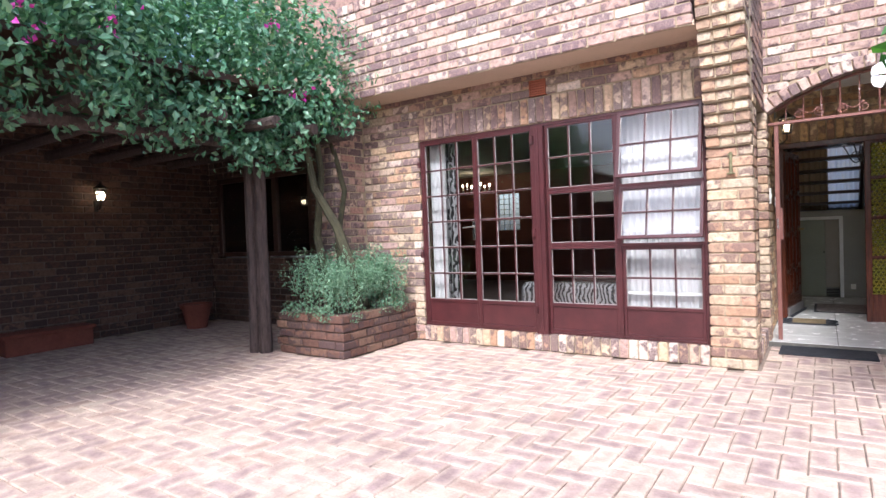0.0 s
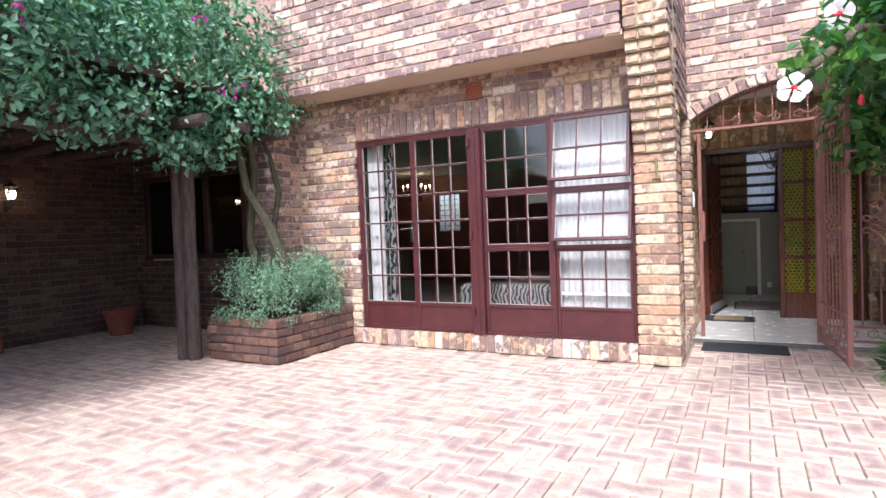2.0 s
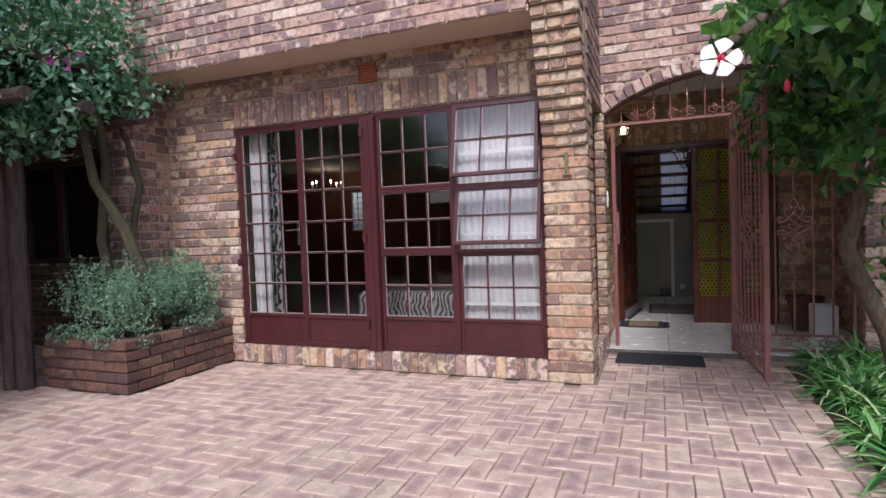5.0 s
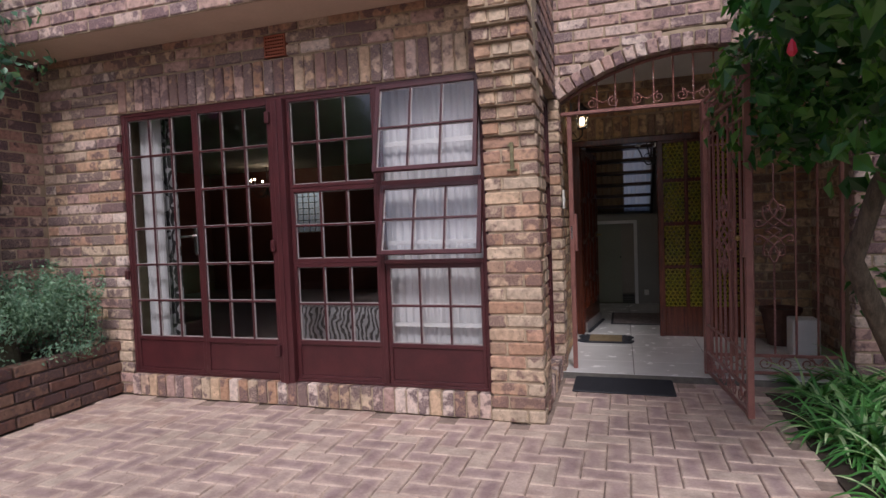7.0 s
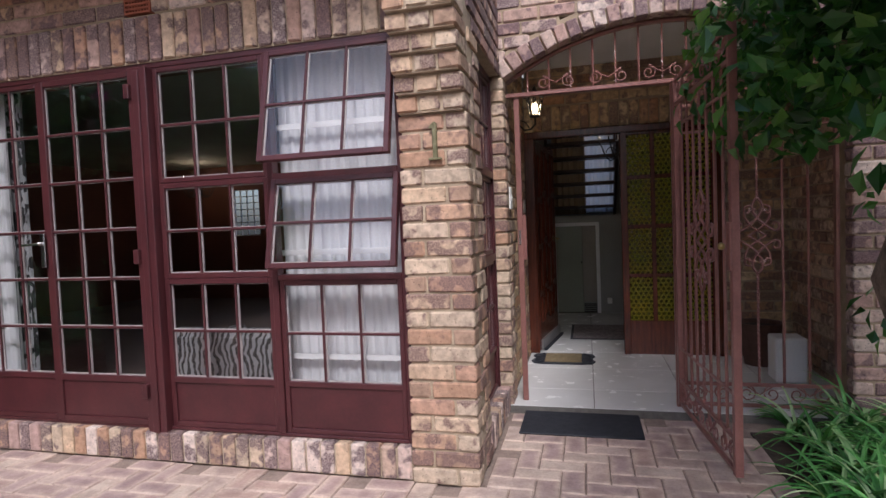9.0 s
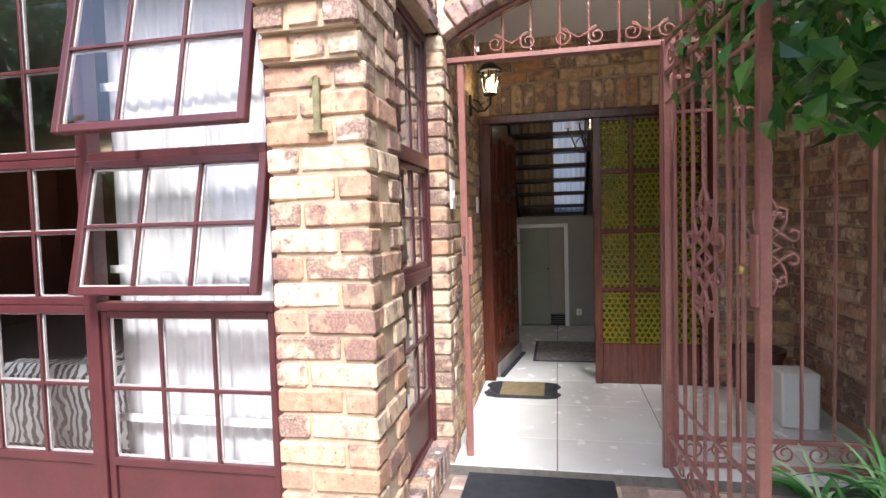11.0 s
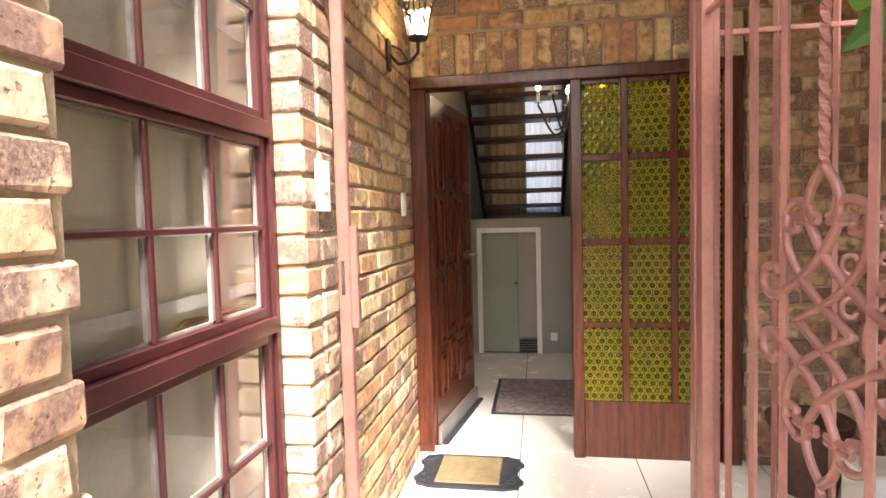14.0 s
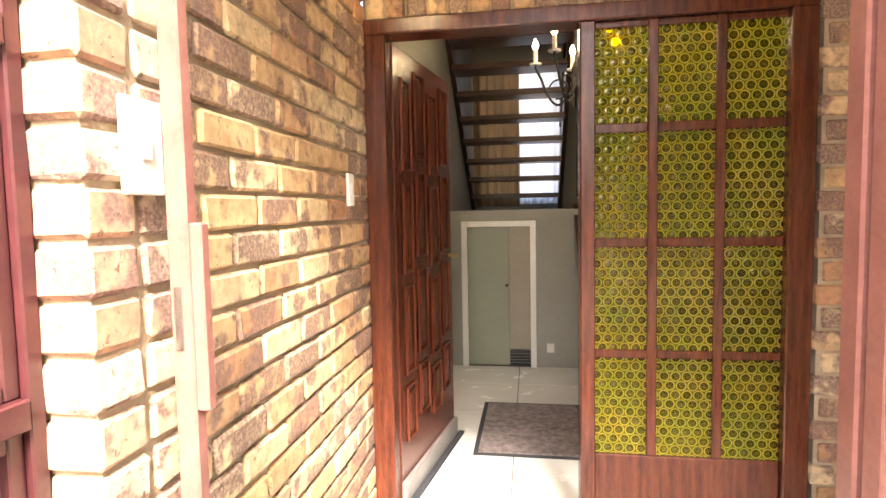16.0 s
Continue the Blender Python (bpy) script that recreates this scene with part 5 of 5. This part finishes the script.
        if orn:
            ornament(t, p + ux * x + uz * mid, ux, uz, 1.0 if kind == "gate" else 0.86, 1.8 if kind == "gate" else 1.3)
    return m, L


posts = thing("gateway", (1.04, 7.4, 0), "brown steel gate posts and rail under the brick arch", "gate frame")
part("post", boxes(((1.032, 7.395, 0.0), (1.068, 7.425, 2.085)), bevel=0.004), gate_paint, posts)
part("post", boxes(((2.012, 7.385, 0.0), (2.05, 7.43, 2.085)), bevel=0.004), gate_paint, posts)
part("head_rail", boxes(((0.985, 7.38, 2.085), (2.955, 7.425, 2.112)), bevel=0.003), gate_paint, posts)
part("lock_box", boxes(((1.068, 7.397, 1.0), (1.09, 7.42, 1.30)), bevel=0.003), gate_paint, posts)
part("latch", boxes(((1.042, 7.392, 1.10), (1.054, 7.396, 1.20))), chrome, posts, "bright latch plate")
gate = thing("gate", (2.03, 7.37, 0), "open brown wrought iron gate with twisted bars and scrolls", "gate")
m, L = iron_panel(gate, (2.030, 7.375), (2.125, 6.34), 0.06, 2.10, "gate")
bm = bmesh.new()
box(bm, (L - 0.04, -0.03, 1.0), (L + 0.005, -0.018, 1.22), 0.003, m)
part("lock_case", bm, gate_paint, gate)
bm = bmesh.new()
bmesh.ops.create_uvsphere(bm, u_segments=10, v_segments=8, radius=0.017, matrix=m @ Matrix.Translation((L - 0.055, -0.045, 1.11)))
part("knob", bm, brass, gate, "brass knob", smooth=True)
grille = thing("side_grille", (2.5, 7.4, 0), "fixed brown wrought iron panel beside the gate", "grille")
iron_panel(grille, (2.055, 7.405), (2.93, 7.405), 0.05, 2.085, "grille")
fan = thing("arch_grille", (1.97, 7.4, 2.11), "brown wrought iron bars and scrolls filling the brick arch", "grille")
bm = bmesh.new()
tube(bm, [(AX + math.sin(a) * (AR - 0.012), 7.4, AZ + math.cos(a) * (AR - 0.012)) for a in [(-0.95 + 1.9 * i / 30) * a0 * 0.985 for i in range(31)]], 0.013, 6)
part("arch_bar", bm, gate_paint, fan)
for i in range(1, 14):
    x = 0.99 + 1.96 * i / 14
    zt = AZ + math.sqrt((AR - 0.02) ** 2 - (x - AX) ** 2)
    if zt > 2.18:
        bm = bmesh.new()
        steps = 20 if i % 2 else 2
        tube(bm, [(x, 7.4, 2.11 + (zt - 2.11) * k / steps) for k in range(steps + 1)], 0.007, 4, square_twist=50 if i % 2 else 0)
        part("twisted_bar" if i % 2 else "bar", bm, gate_paint, fan)
bm = bmesh.new()
scroll_row(bm, Vector((1.15, 7.395, 2.11)), Vector((2.79, 7.395, 2.11)), Vector((0, 0, 1)), 0.11, 5, fan)

# ---- plants ----
def leaves(name, pos, nrm, size, mat, parent, seed, wide=0.6, fold=0.12, label="", size_var=0.35):
    """One mesh of folded, pointed leaves at the places pos that face along nrm."""
    rs = np.random.RandomState(seed)
    n = len(pos)
    pos, nrm = np.asarray(pos, float), np.asarray(nrm, float)
    nrm /= np.linalg.norm(nrm, axis=1)[:, None] + 1e-9
    d = rs.normal(size=(n, 3)) * 0.8 + np.array([0, 0, -0.6])
    d -= nrm * (d * nrm).sum(1)[:, None]
    d /= np.linalg.norm(d, axis=1)[:, None] + 1e-9
    s = np.cross(d, nrm)
    L = size * (1 + rs.uniform(-size_var, size_var, n))[:, None]
    f = fold * L
    pts = np.stack([pos, pos + d * L * 0.45 + s * L * wide * 0.5 + nrm * f, pos + d * L * 0.5, pos + d * L * 0.45 - s * L * wide * 0.5 + nrm * f, pos + d * L - nrm * f * 0.6], 1)
    base = (np.arange(n) * 5)[:, None, None]
    fc = (np.array([[0, 2, 1], [1, 2, 4], [0, 3, 2], [3, 4, 2]])[None] + base).reshape(-1, 3)
    return joined(name, pts.reshape(-1, 3).tolist(), fc.tolist(), mat, parent, "stuff", label)


def clumps(rs, centres, per):
    """Places and outward ways on knobbly clumps: centres are rows of x, y, z, radius."""
    pos, nr = [], []
    for x, y, z, r in centres:
        k = int(per * r * r * 12)
        v = rs.normal(size=(k, 3))
        v /= np.linalg.norm(v, axis=1)[:, None]
        rad = r * (1 - np.abs(rs.normal(size=k)) * 0.16)
        pos.append(np.array([x, y, z]) + v * rad[:, None])
        nr.append(v + rs.normal(size=(k, 3)) * 0.45 + np.array([0, 0, 0.35]))
    return np.concatenate(pos), np.concatenate(nr)


rs = np.random.RandomState(7)
creeper = thing("bougainvillea", (-3.1, 5.25, 0.4), "dense green bougainvillea with magenta bracts spread over the pergola", "climbing plant")
cs = []
for i in range(330):
    y = rs.uniform(-0.2, 5.6)
    edge = -2.75 - 0.25 * math.sin(y * 2.1) + (0.1 if y < 3 else 0) - (0.3 if y > 4.5 else 0)
    x = edge - abs(rs.normal()) * 0.9
    z = rs.uniform(2.37, 3.55) if x > edge - 0.6 else rs.uniform(2.9, 3.9)
    cs.append((x - max(0, z - 3.0) * 0.3, y, z, rs.uniform(0.26, 0.46)))
for i in range(40):
    cs.append((rs.uniform(-3.5, -3.0), rs.uniform(3.9, 5.0), rs.uniform(2.0, 2.5), rs.uniform(0.12, 0.24)))
for i in range(40):
    cs.append((rs.uniform(-3.3, -2.7), rs.uniform(0.0, 3.9), rs.uniform(2.1, 2.45), rs.uniform(0.12, 0.22)))
p, n = clumps(rs, cs, 75)
leaves("leaves", p, n, 0.070, leaf_boug, creeper, 3, 0.62)
shift(creeper, 0, 0.2)
bm = bmesh.new()
for j, pts in enumerate((((-2.62, 5.3, 0.35), (-2.70, 5.28, 0.9), (-2.85, 5.25, 1.3), (-3.05, 5.15, 1.7), (-3.15, 5.1, 2.4)), ((-3.05, 5.35, 0.35), (-3.2, 5.3, 1.2), (-3.15, 5.35, 1.9), (-3.1, 5.2, 2.6)),
                         ((-3.0, 5.5, 0.35), (-3.1, 5.5, 1.1), (-3.05, 5.6, 1.7), (-3.2, 5.5, 2.5)))):
    tube(bm, pts, 0.07 - 0.02 * j, 8, 0.03)
part("trunk", bm, mossy, creeper, "mossy bent trunks")
fl = []
for c in ((-2.55, 1.95, 2.42), (-2.5, 2.35, 2.60), (-2.6, 2.5, 2.50), (-2.55, 2.9, 2.72), (-2.45, 3.05, 2.9), (-2.6, 4.3, 3.1), (-2.6, 4.6, 2.55)):
    for k in range(9):
        fl.append(np.array(c) + rs.normal(size=3) * 0.05)
fl = np.array(fl)
leaves("bract", fl, rs.normal(size=fl.shape), 0.05, petal_magenta, creeper, 5, 0.8, label="magenta bracts")

herb = thing("herb_bush", (-2.85, 5.4, 0.35), "grey-green herb bush spilling over the brick planter", "shrub")
cs = []
for i in range(70):
    x, y = rs.uniform(-3.2, -2.45), rs.uniform(4.95, 6.0)
    cs.append((x, y, 0.52 + rs.uniform(0, 0.36), rs.uniform(0.09, 0.16)))
for i in range(14):
    cs.append((rs.uniform(-2.5, -2.36), rs.uniform(5.0, 5.9), rs.uniform(0.40, 0.55), rs.uniform(0.06, 0.1)))
    cs.append((rs.uniform(-3.2, -2.45), rs.uniform(4.8, 4.92), rs.uniform(0.40, 0.55), rs.uniform(0.06, 0.1)))
p, n = clumps(rs, cs, 700)
tw = []
for i in range(260):
    b = np.array([rs.uniform(-3.25, -2.38), rs.uniform(4.85, 6.02), rs.uniform(0.60, 0.85)])
    d = np.array([rs.normal() * 0.25, rs.normal() * 0.25, 1.0]) * rs.uniform(0.14, 0.30)
    for k in range(26):
        tw.append(b + d * (k / 26) + rs.normal(size=3) * 0.008)
tw = np.array(tw)
p, n = np.concatenate([p, tw]), np.concatenate([n, rs.normal(size=tw.shape) + [0, 0, 0.5]])
leaves("leaves", p, n, 0.030, leaf_herb, herb, 6, 0.45, 0.1)
bm = bmesh.new()
for i in range(24):
    x, y = rs.uniform(-3.15, -2.5), rs.uniform(5.0, 6.0)
    tube(bm, [(x, y, 0.34), (x + rs.uniform(-0.05, 0.05), y + rs.uniform(-0.05, 0.05), 0.7)], 0.006, 4)
part("stem", bm, bark, herb, "", "stuff")
shift(herb, -0.02, 0.18)

hib = thing("hibiscus_tree", (2.85, 5.9, 0), "glossy green hibiscus tree with white flowers beside the paving", "tree")
bm = bmesh.new()
limbs = (((2.78, 5.9, 0), (2.66, 5.85, 0.5), (2.52, 5.78, 0.8), (2.43, 5.74, 1.02), (2.50, 5.66, 1.35), (2.52, 5.5, 1.5), (2.45, 5.2, 1.8), (2.2, 4.8, 2.1), (1.95, 4.6, 2.1), (1.66, 4.10, 1.80)),
         ((2.9, 6.0, 0), (3.0, 6.0, 0.7), (2.95, 5.9, 1.3), (2.8, 5.6, 1.9), (2.7, 5.2, 2.4)), ((2.55, 5.5, 1.4), (2.7, 5.0, 1.8), (2.6, 4.5, 2.2)),
         ((2.95, 5.9, 1.3), (3.1, 6.3, 1.8), (2.9, 6.6, 2.3)), ((2.45, 5.2, 1.8), (2.3, 5.6, 2.2), (2.2, 5.9, 2.4)))
for j, pts in enumerate(limbs):
    tube(bm, pts, 0.055 if j < 2 else 0.03, 8, 0.018 if j < 2 else 0.012)
part("trunk", bm, bark, hib, smooth=True)
cs = []
for i in range(190):
    a = rs.uniform(0, 1)
    x, y, z = rs.uniform(2.15, 3.5), rs.uniform(4.2, 7.0), rs.uniform(1.75, 3.3)
    if x > 2.7 and a > 0.3:
        continue
    cs.append((x, y, z, rs.uniform(0.14, 0.28)))
for i in range(36):
    cs.append((rs.uniform(2.1, 3.3), rs.uniform(5.2, 7.0), rs.uniform(1.75, 2.6), rs.uniform(0.14, 0.28)))
for i in range(60):
    cs.append((rs.uniform(2.02, 2.5), rs.uniform(4.75, 6.4), rs.uniform(2.05, 2.75), rs.uniform(0.08, 0.17)))
for i in range(28):
    cs.append((rs.uniform(2.75, 3.5), rs.uniform(5.6, 7.05), rs.uniform(0.7, 2.3), rs.uniform(0.08, 0.2)))
for i in range(45):
    cs.append((rs.uniform(2.3, 2.75), rs.uniform(4.9, 5.6), rs.uniform(1.4, 2.1), rs.uniform(0.09, 0.18)))
for i in range(9):
    s = i / 8
    cs.append((1.68 + 0.22 * s + rs.uniform(-0.03, 0.03), 4.12 + 0.5 * s, 1.86 + 0.2 * s + rs.uniform(-0.03, 0.05), rs.uniform(0.07, 0.11)))
p, n = clumps(rs, cs, 80)
leaves("leaves", p, n, 0.092, leaf_hib, hib, 9, 0.62, 0.1)


def flower(at, facing, r, seed):
    """Five ruffled petals and a red eye with its column."""
    q = Vector(facing).to_track_quat("Z", "Y").to_matrix().to_4x4()
    m = Matrix.Translation(at) @ q
    rg = random.Random(seed)
    bm = bmesh.new()
    for k in range(5):
        a = 6.283 * k / 5 + rg.uniform(-0.1, 0.1)
        grid = []
        for i in range(5):
            s = i / 4
            w = 0.08 + 0.62 * math.sin(min(1, s * 1.1) * 1.9) * 0.8
            row = []
            for j in range(5):
                t = (j - 2) / 2
                aa = a + t * w * (0.95 if s > 0.1 else 0.4)
                rr = r * (0.05 + 0.95 * s) * (1 - 0.12 * abs(t) * s)
                z = r * (0.35 * s - 0.25 * s * s + 0.04 * math.sin(t * 5 + k) * s)
                row.append(bm.verts.new(m @ Vector((rr * math.cos(aa), rr * math.sin(aa), z + 0.002 * k))))
            grid.append(row)
        for u, v in zip(grid, grid[1:]):
            for j in range(4):
                bm.faces.new((u[j], u[j + 1], v[j + 1], v[j]))
    fl = part("flower", bm, petal_white, hib, "white hibiscus flower", smooth=True)
    bm = bmesh.new()
    tube(bm, [m @ Vector(p) for p in ((0, 0, 0.0), (0, 0.0, r * 0.4), (0.01, 0, r * 0.85))], r * 0.05, 6)
    lathe(bm, (0, 0, 0), [(r * 0.22, 0.0), (r * 0.05, r * 0.1)], 8)
    for v in bm.verts[-16:]:
        v.co = m @ (v.co + Vector((0, 0, r * 0.08)))
    part("eye", bm, petal_red, fl, "red eye and stamen column")


flower((1.64, 4.05, 1.745), (-0.1, -1, 0.1), 0.068, 1)
flower((1.90, 4.80, 2.24), (-0.7, -0.8, -0.2), 0.085, 2)
flower((2.3, 4.3, 2.42), (-0.3, -1, 0.2), 0.05, 3)
bm = bmesh.new()
lathe(bm, (2.02, 5.05, 1.80), [(0.008, 0), (0.018, 0.015), (0.012, 0.045), (0.002, 0.06)], 8)
part("bud", bm, petal_red, hib, "red bud")


def strap_plant(at, n, length, seed):
    """A tuft of long arching leaves."""
    rg = random.Random(seed)
    t = thing("strap_leaf_plant", at, "arching green and cream-striped strap leaves at the paving edge", "plant", "strap-leaved plants")
    bm = bmesh.new()
    for i in range(n):
        a = rg.uniform(0, 6.283)
        L = length * rg.uniform(0.6, 1.1)
        w = rg.uniform(0.008, 0.015)
        lean = rg.uniform(0.35, 0.95)
        d = Vector((math.cos(a), math.sin(a), 0))
        s = Vector((-d.y, d.x, 0))
        prev = None
        p = Vector(at) + d * rg.uniform(0, 0.05)
        ang = 1.5 - lean * 0.5
        for k in range(8):
            ww = w * (1 - (k / 7) ** 2.5) + 0.0008
            row = (bm.verts.new(p + s * ww + Vector((0, 0, ww * 0.5))), bm.verts.new(p), bm.verts.new(p - s * ww + Vector((0, 0, ww * 0.5))))
            if prev:
                bm.faces.new((prev[0], prev[1], row[1], row[0]))
                bm.faces.new((prev[1], prev[2], row[2], row[1]))
            prev = row
            ang -= lean * 0.42
            p = p + (d * math.cos(ang) + Vector((0, 0, 1)) * math.sin(ang)) * (L / 7)
            p.z = max(p.z, 0.01)
    tagged(part("leaves", bm, leaf_strap, t), kind="stuff")
    return t


rng = random.Random(12)
for i in range(42):
    y = 4.6 + 2.65 * (i + rng.uniform(0, 1)) / 42
    strap_plant((2.52 + rng.uniform(-0.08, 0.75), y, 0.0), 34, rng.uniform(0.28, 0.5), 100 + i)
bed = part("flower_bed", boxes(((2.36, -5.9, -0.05), (3.7, 7.1, 0.0))), soil, None, "dark soil bed beside the paving", "structure")

pot2 = thing("white_pot", (2.86, 8.1, FLOOR), "white square plant pot on the porch tiles behind the grille", "pot")
part("pot_body", boxes(((2.76, 8.0, FLOOR), (2.96, 8.2, 0.36)), bevel=0.01), white_paint, pot2)
pot3 = thing("plant_pot", (2.80, 8.55, FLOOR), "dark terracotta pot on the porch tiles behind the grille", "pot")
bm = bmesh.new()
lathe(bm, (2.80, 8.55, FLOOR), [(0.11, 0), (0.16, 0.30), (0.17, 0.30), (0.175, 0.34), (0.15, 0.34), (0.14, 0.28)], 18)
part("pot_body", bm, mat_noisy("dark_clay", (0.07, 0.035, 0.025), (0.12, 0.06, 0.045), 7, 0.8, 50, 0.001), pot3)
bm = bmesh.new()
lathe(bm, (2.80, 8.55, FLOOR + 0.29), [(0.14, 0), (0.14, 0.02)], 16)
part("soil", bm, soil, pot3, "dark soil")

# ---- pieces of floor and paving, last ----
out_near, far = [], []
tile_me = {}


def tile_mesh(w, d):
    k = (round(w, 3), round(d, 3))
    if k not in tile_me:
        bm = bmesh.new()
        box(bm, (-w / 2, -d / 2, -0.004), (w / 2, d / 2, 0.004), 0.0015)
        me = bpy.data.meshes.new("tile")
        bm.to_mesh(me)
        bm.free()
        me.materials.append(floor_tile)
        tile_me[k] = me
    return tile_me[k]


TW, TD, TX0, TY0 = 0.595, 0.585, 1.50, 8.86
for i in range(-2, 4):
    for j in range(-3, 7):
        x0, x1 = max(TX0 + i * TW, 0.955), min(TX0 + (i + 1) * TW, 3.78)
        y0, y1 = max(TY0 + j * TD, 7.288), min(TY0 + (j + 1) * TD, 11.075)
        if x1 - x0 < 0.02 or y1 - y0 < 0.02:
            continue
        ob = new("tile", tile_mesh(x1 - x0 - 0.005, y1 - y0 - 0.005))
        ob.parent = floor
        ob.location = ((x0 + x1) / 2, (y0 + y1) / 2, FLOOR - 0.004)



def mat_paver():
    """Clay pavers: a purplish core that fades to buff at the worn edges."""
    m, nt, b = material("clay_paver", 0.8)
    pos = node(nt, "NewGeometry").outputs["Position"]
    r = own_random(nt)
    base = ramp(nt, r, [(0.0, (0.42, 0.31, 0.27)), (0.22, (0.37, 0.27, 0.245)), (0.42, (0.49, 0.38, 0.315)), (0.62, (0.39, 0.285, 0.255)), (0.78, (0.53, 0.43, 0.345)), (0.92, (0.44, 0.315, 0.255))], "CONSTANT")
    uv = node(nt, "UVMap").outputs[0]
    sep = node(nt, "SeparateXYZ", Vector=uv)

    def edge(s, k):
        return math_(nt, "MULTIPLY", math_(nt, "SUBTRACT", 0.5, math_(nt, "ABSOLUTE", math_(nt, "SUBTRACT", s, 0.5))), k)
    d = math_(nt, "MINIMUM", edge(sep.outputs[0], 2.1), edge(sep.outputs[1], 1.0))
    d = math_(nt, "ADD", d, math_(nt, "MULTIPLY", math_(nt, "SUBTRACT", noise_(nt, pos, 22, 3), 0.5), 0.35))
    f = ramp(nt, d, [(0.06, grey(1)), (0.36, grey(0))])
    c = mix(nt, math_(nt, "MULTIPLY", f, 0.75), base, (0.59, 0.465, 0.37, 1))
    c = mix(nt, 0.7, c, ramp(nt, noise_(nt, pos, 1.3, 3), [(0.3, grey(0.80)), (0.7, grey(1.12))]), "MULTIPLY")
    c = mix(nt, 0.55, c, ramp(nt, noise_(nt, pos, 9, 3), [(0.38, (0.62, 0.56, 0.58)), (0.6, grey(1.12))]), "MULTIPLY")
    c = mix(nt, 0.6, c, ramp(nt, noise_(nt, pos, 70, 4), [(0.3, grey(0.8)), (0.7, grey(1.15))]), "MULTIPLY")
    nt.links.new(c, b.inputs["Base Color"])
    bump(nt, b, noise_(nt, pos, 60, 4), 0.003)
    return m


clay = mat_paver()
PW = 0.1165


def paver_mesh(seed):
    rg = random.Random(seed)
    bm = bmesh.new()
    box(bm, (-PITCH / 2 + 0.0035, -PW / 2 + 0.0035, -0.05), (PITCH / 2 - 0.0035, PW / 2 - 0.0035, 0.0))
    es = [e for e in bm.edges if all(v.co.z > -0.01 for v in e.verts)]
    bmesh.ops.bevel(bm, geom=es, offset=0.005, segments=1, affect="EDGES")
    bmesh.ops.delete(bm, geom=[f for f in bm.faces if all(v.co.z < -0.04 for v in f.verts)], context="FACES")
    for v in bm.verts:
        v.co.x += rg.uniform(-0.0015, 0.0015)
        v.co.y += rg.uniform(-0.0015, 0.0015)
    uvl = bm.loops.layers.uv.new("UVMap")
    for f in bm.faces:
        for l in f.loops:
            l[uvl].uv = (l.vert.co.x / PITCH + 0.5, l.vert.co.y / PW + 0.5)
    me = bpy.data.meshes.new("brick_paver")
    bm.to_mesh(me)
    bm.free()
    me.materials.append(clay)
    return me


PM = [paver_mesh(i) for i in range(4)]
spots = []
rg = random.Random(77)
for i in range(-70, 70):
    for j in range(-70, 70):
        # herringbone: a step of the stair is one flat and one upright brick
        for kind in (0, 1):
            bx, by = (i + j * 2) * PW, (i - j * 2) * PW
            if kind == 0:
                x, y, up = bx + PW, by + PW / 2, False
            else:
                x, y, up = bx + PW * 0.5, by + PW * 2.0, True
            x, y = x - 1.0, y + 0.02
            if -6.35 < x < 2.36 and -5.9 < y < 7.23:
                if y > 6.15 and (-3.15 < x < 1.0):
                    continue
                if -3.3 < x < -2.42 and 5.08 < y < 6.1:
                    continue
                spots.append((x, y, up))
spots.sort(key=lambda s: (s[0] - 1.2) ** 2 * 0.5 + min(abs(s[1] - 3.6), abs(s[1] - 5.6)) ** 2)
pv, pf, n0, uvs = [], [], 0, []
for k, (x, y, up) in enumerate(spots):
    me = PM[k % 4]
    m = Matrix.Translation((x, y, rg.uniform(-0.0015, 0.0015))) @ Matrix.Rotation((math.pi / 2 if up else 0) + rg.uniform(-0.008, 0.008), 4, "Z") @ Matrix.Rotation(rg.uniform(-0.006, 0.006), 4, "X")
    if k < 300:
        ob = bpy.data.objects.new("brick", me)
        scene.collection.objects.link(ob)
        ob.parent = pavement
        ob.matrix_basis = m
    else:
        mm = np.array(m)
        vs = np.array([v.co[:] for v in me.vertices])
        pv.append(vs @ mm[:3, :3].T + mm[:3, 3])
        pf += [tuple(q + n0 for q in p.vertices) for p in me.polygons]
        uvs += [d.uv[:] for d in me.uv_layers[0].data]
        n0 += len(vs)
far_paving = joined("brick_paving", np.concatenate(pv).tolist(), pf, clay, pavement)
layer = far_paving.data.uv_layers.new(name="UVMap")
layer.data.foreach_set("uv", np.array(uvs).ravel())
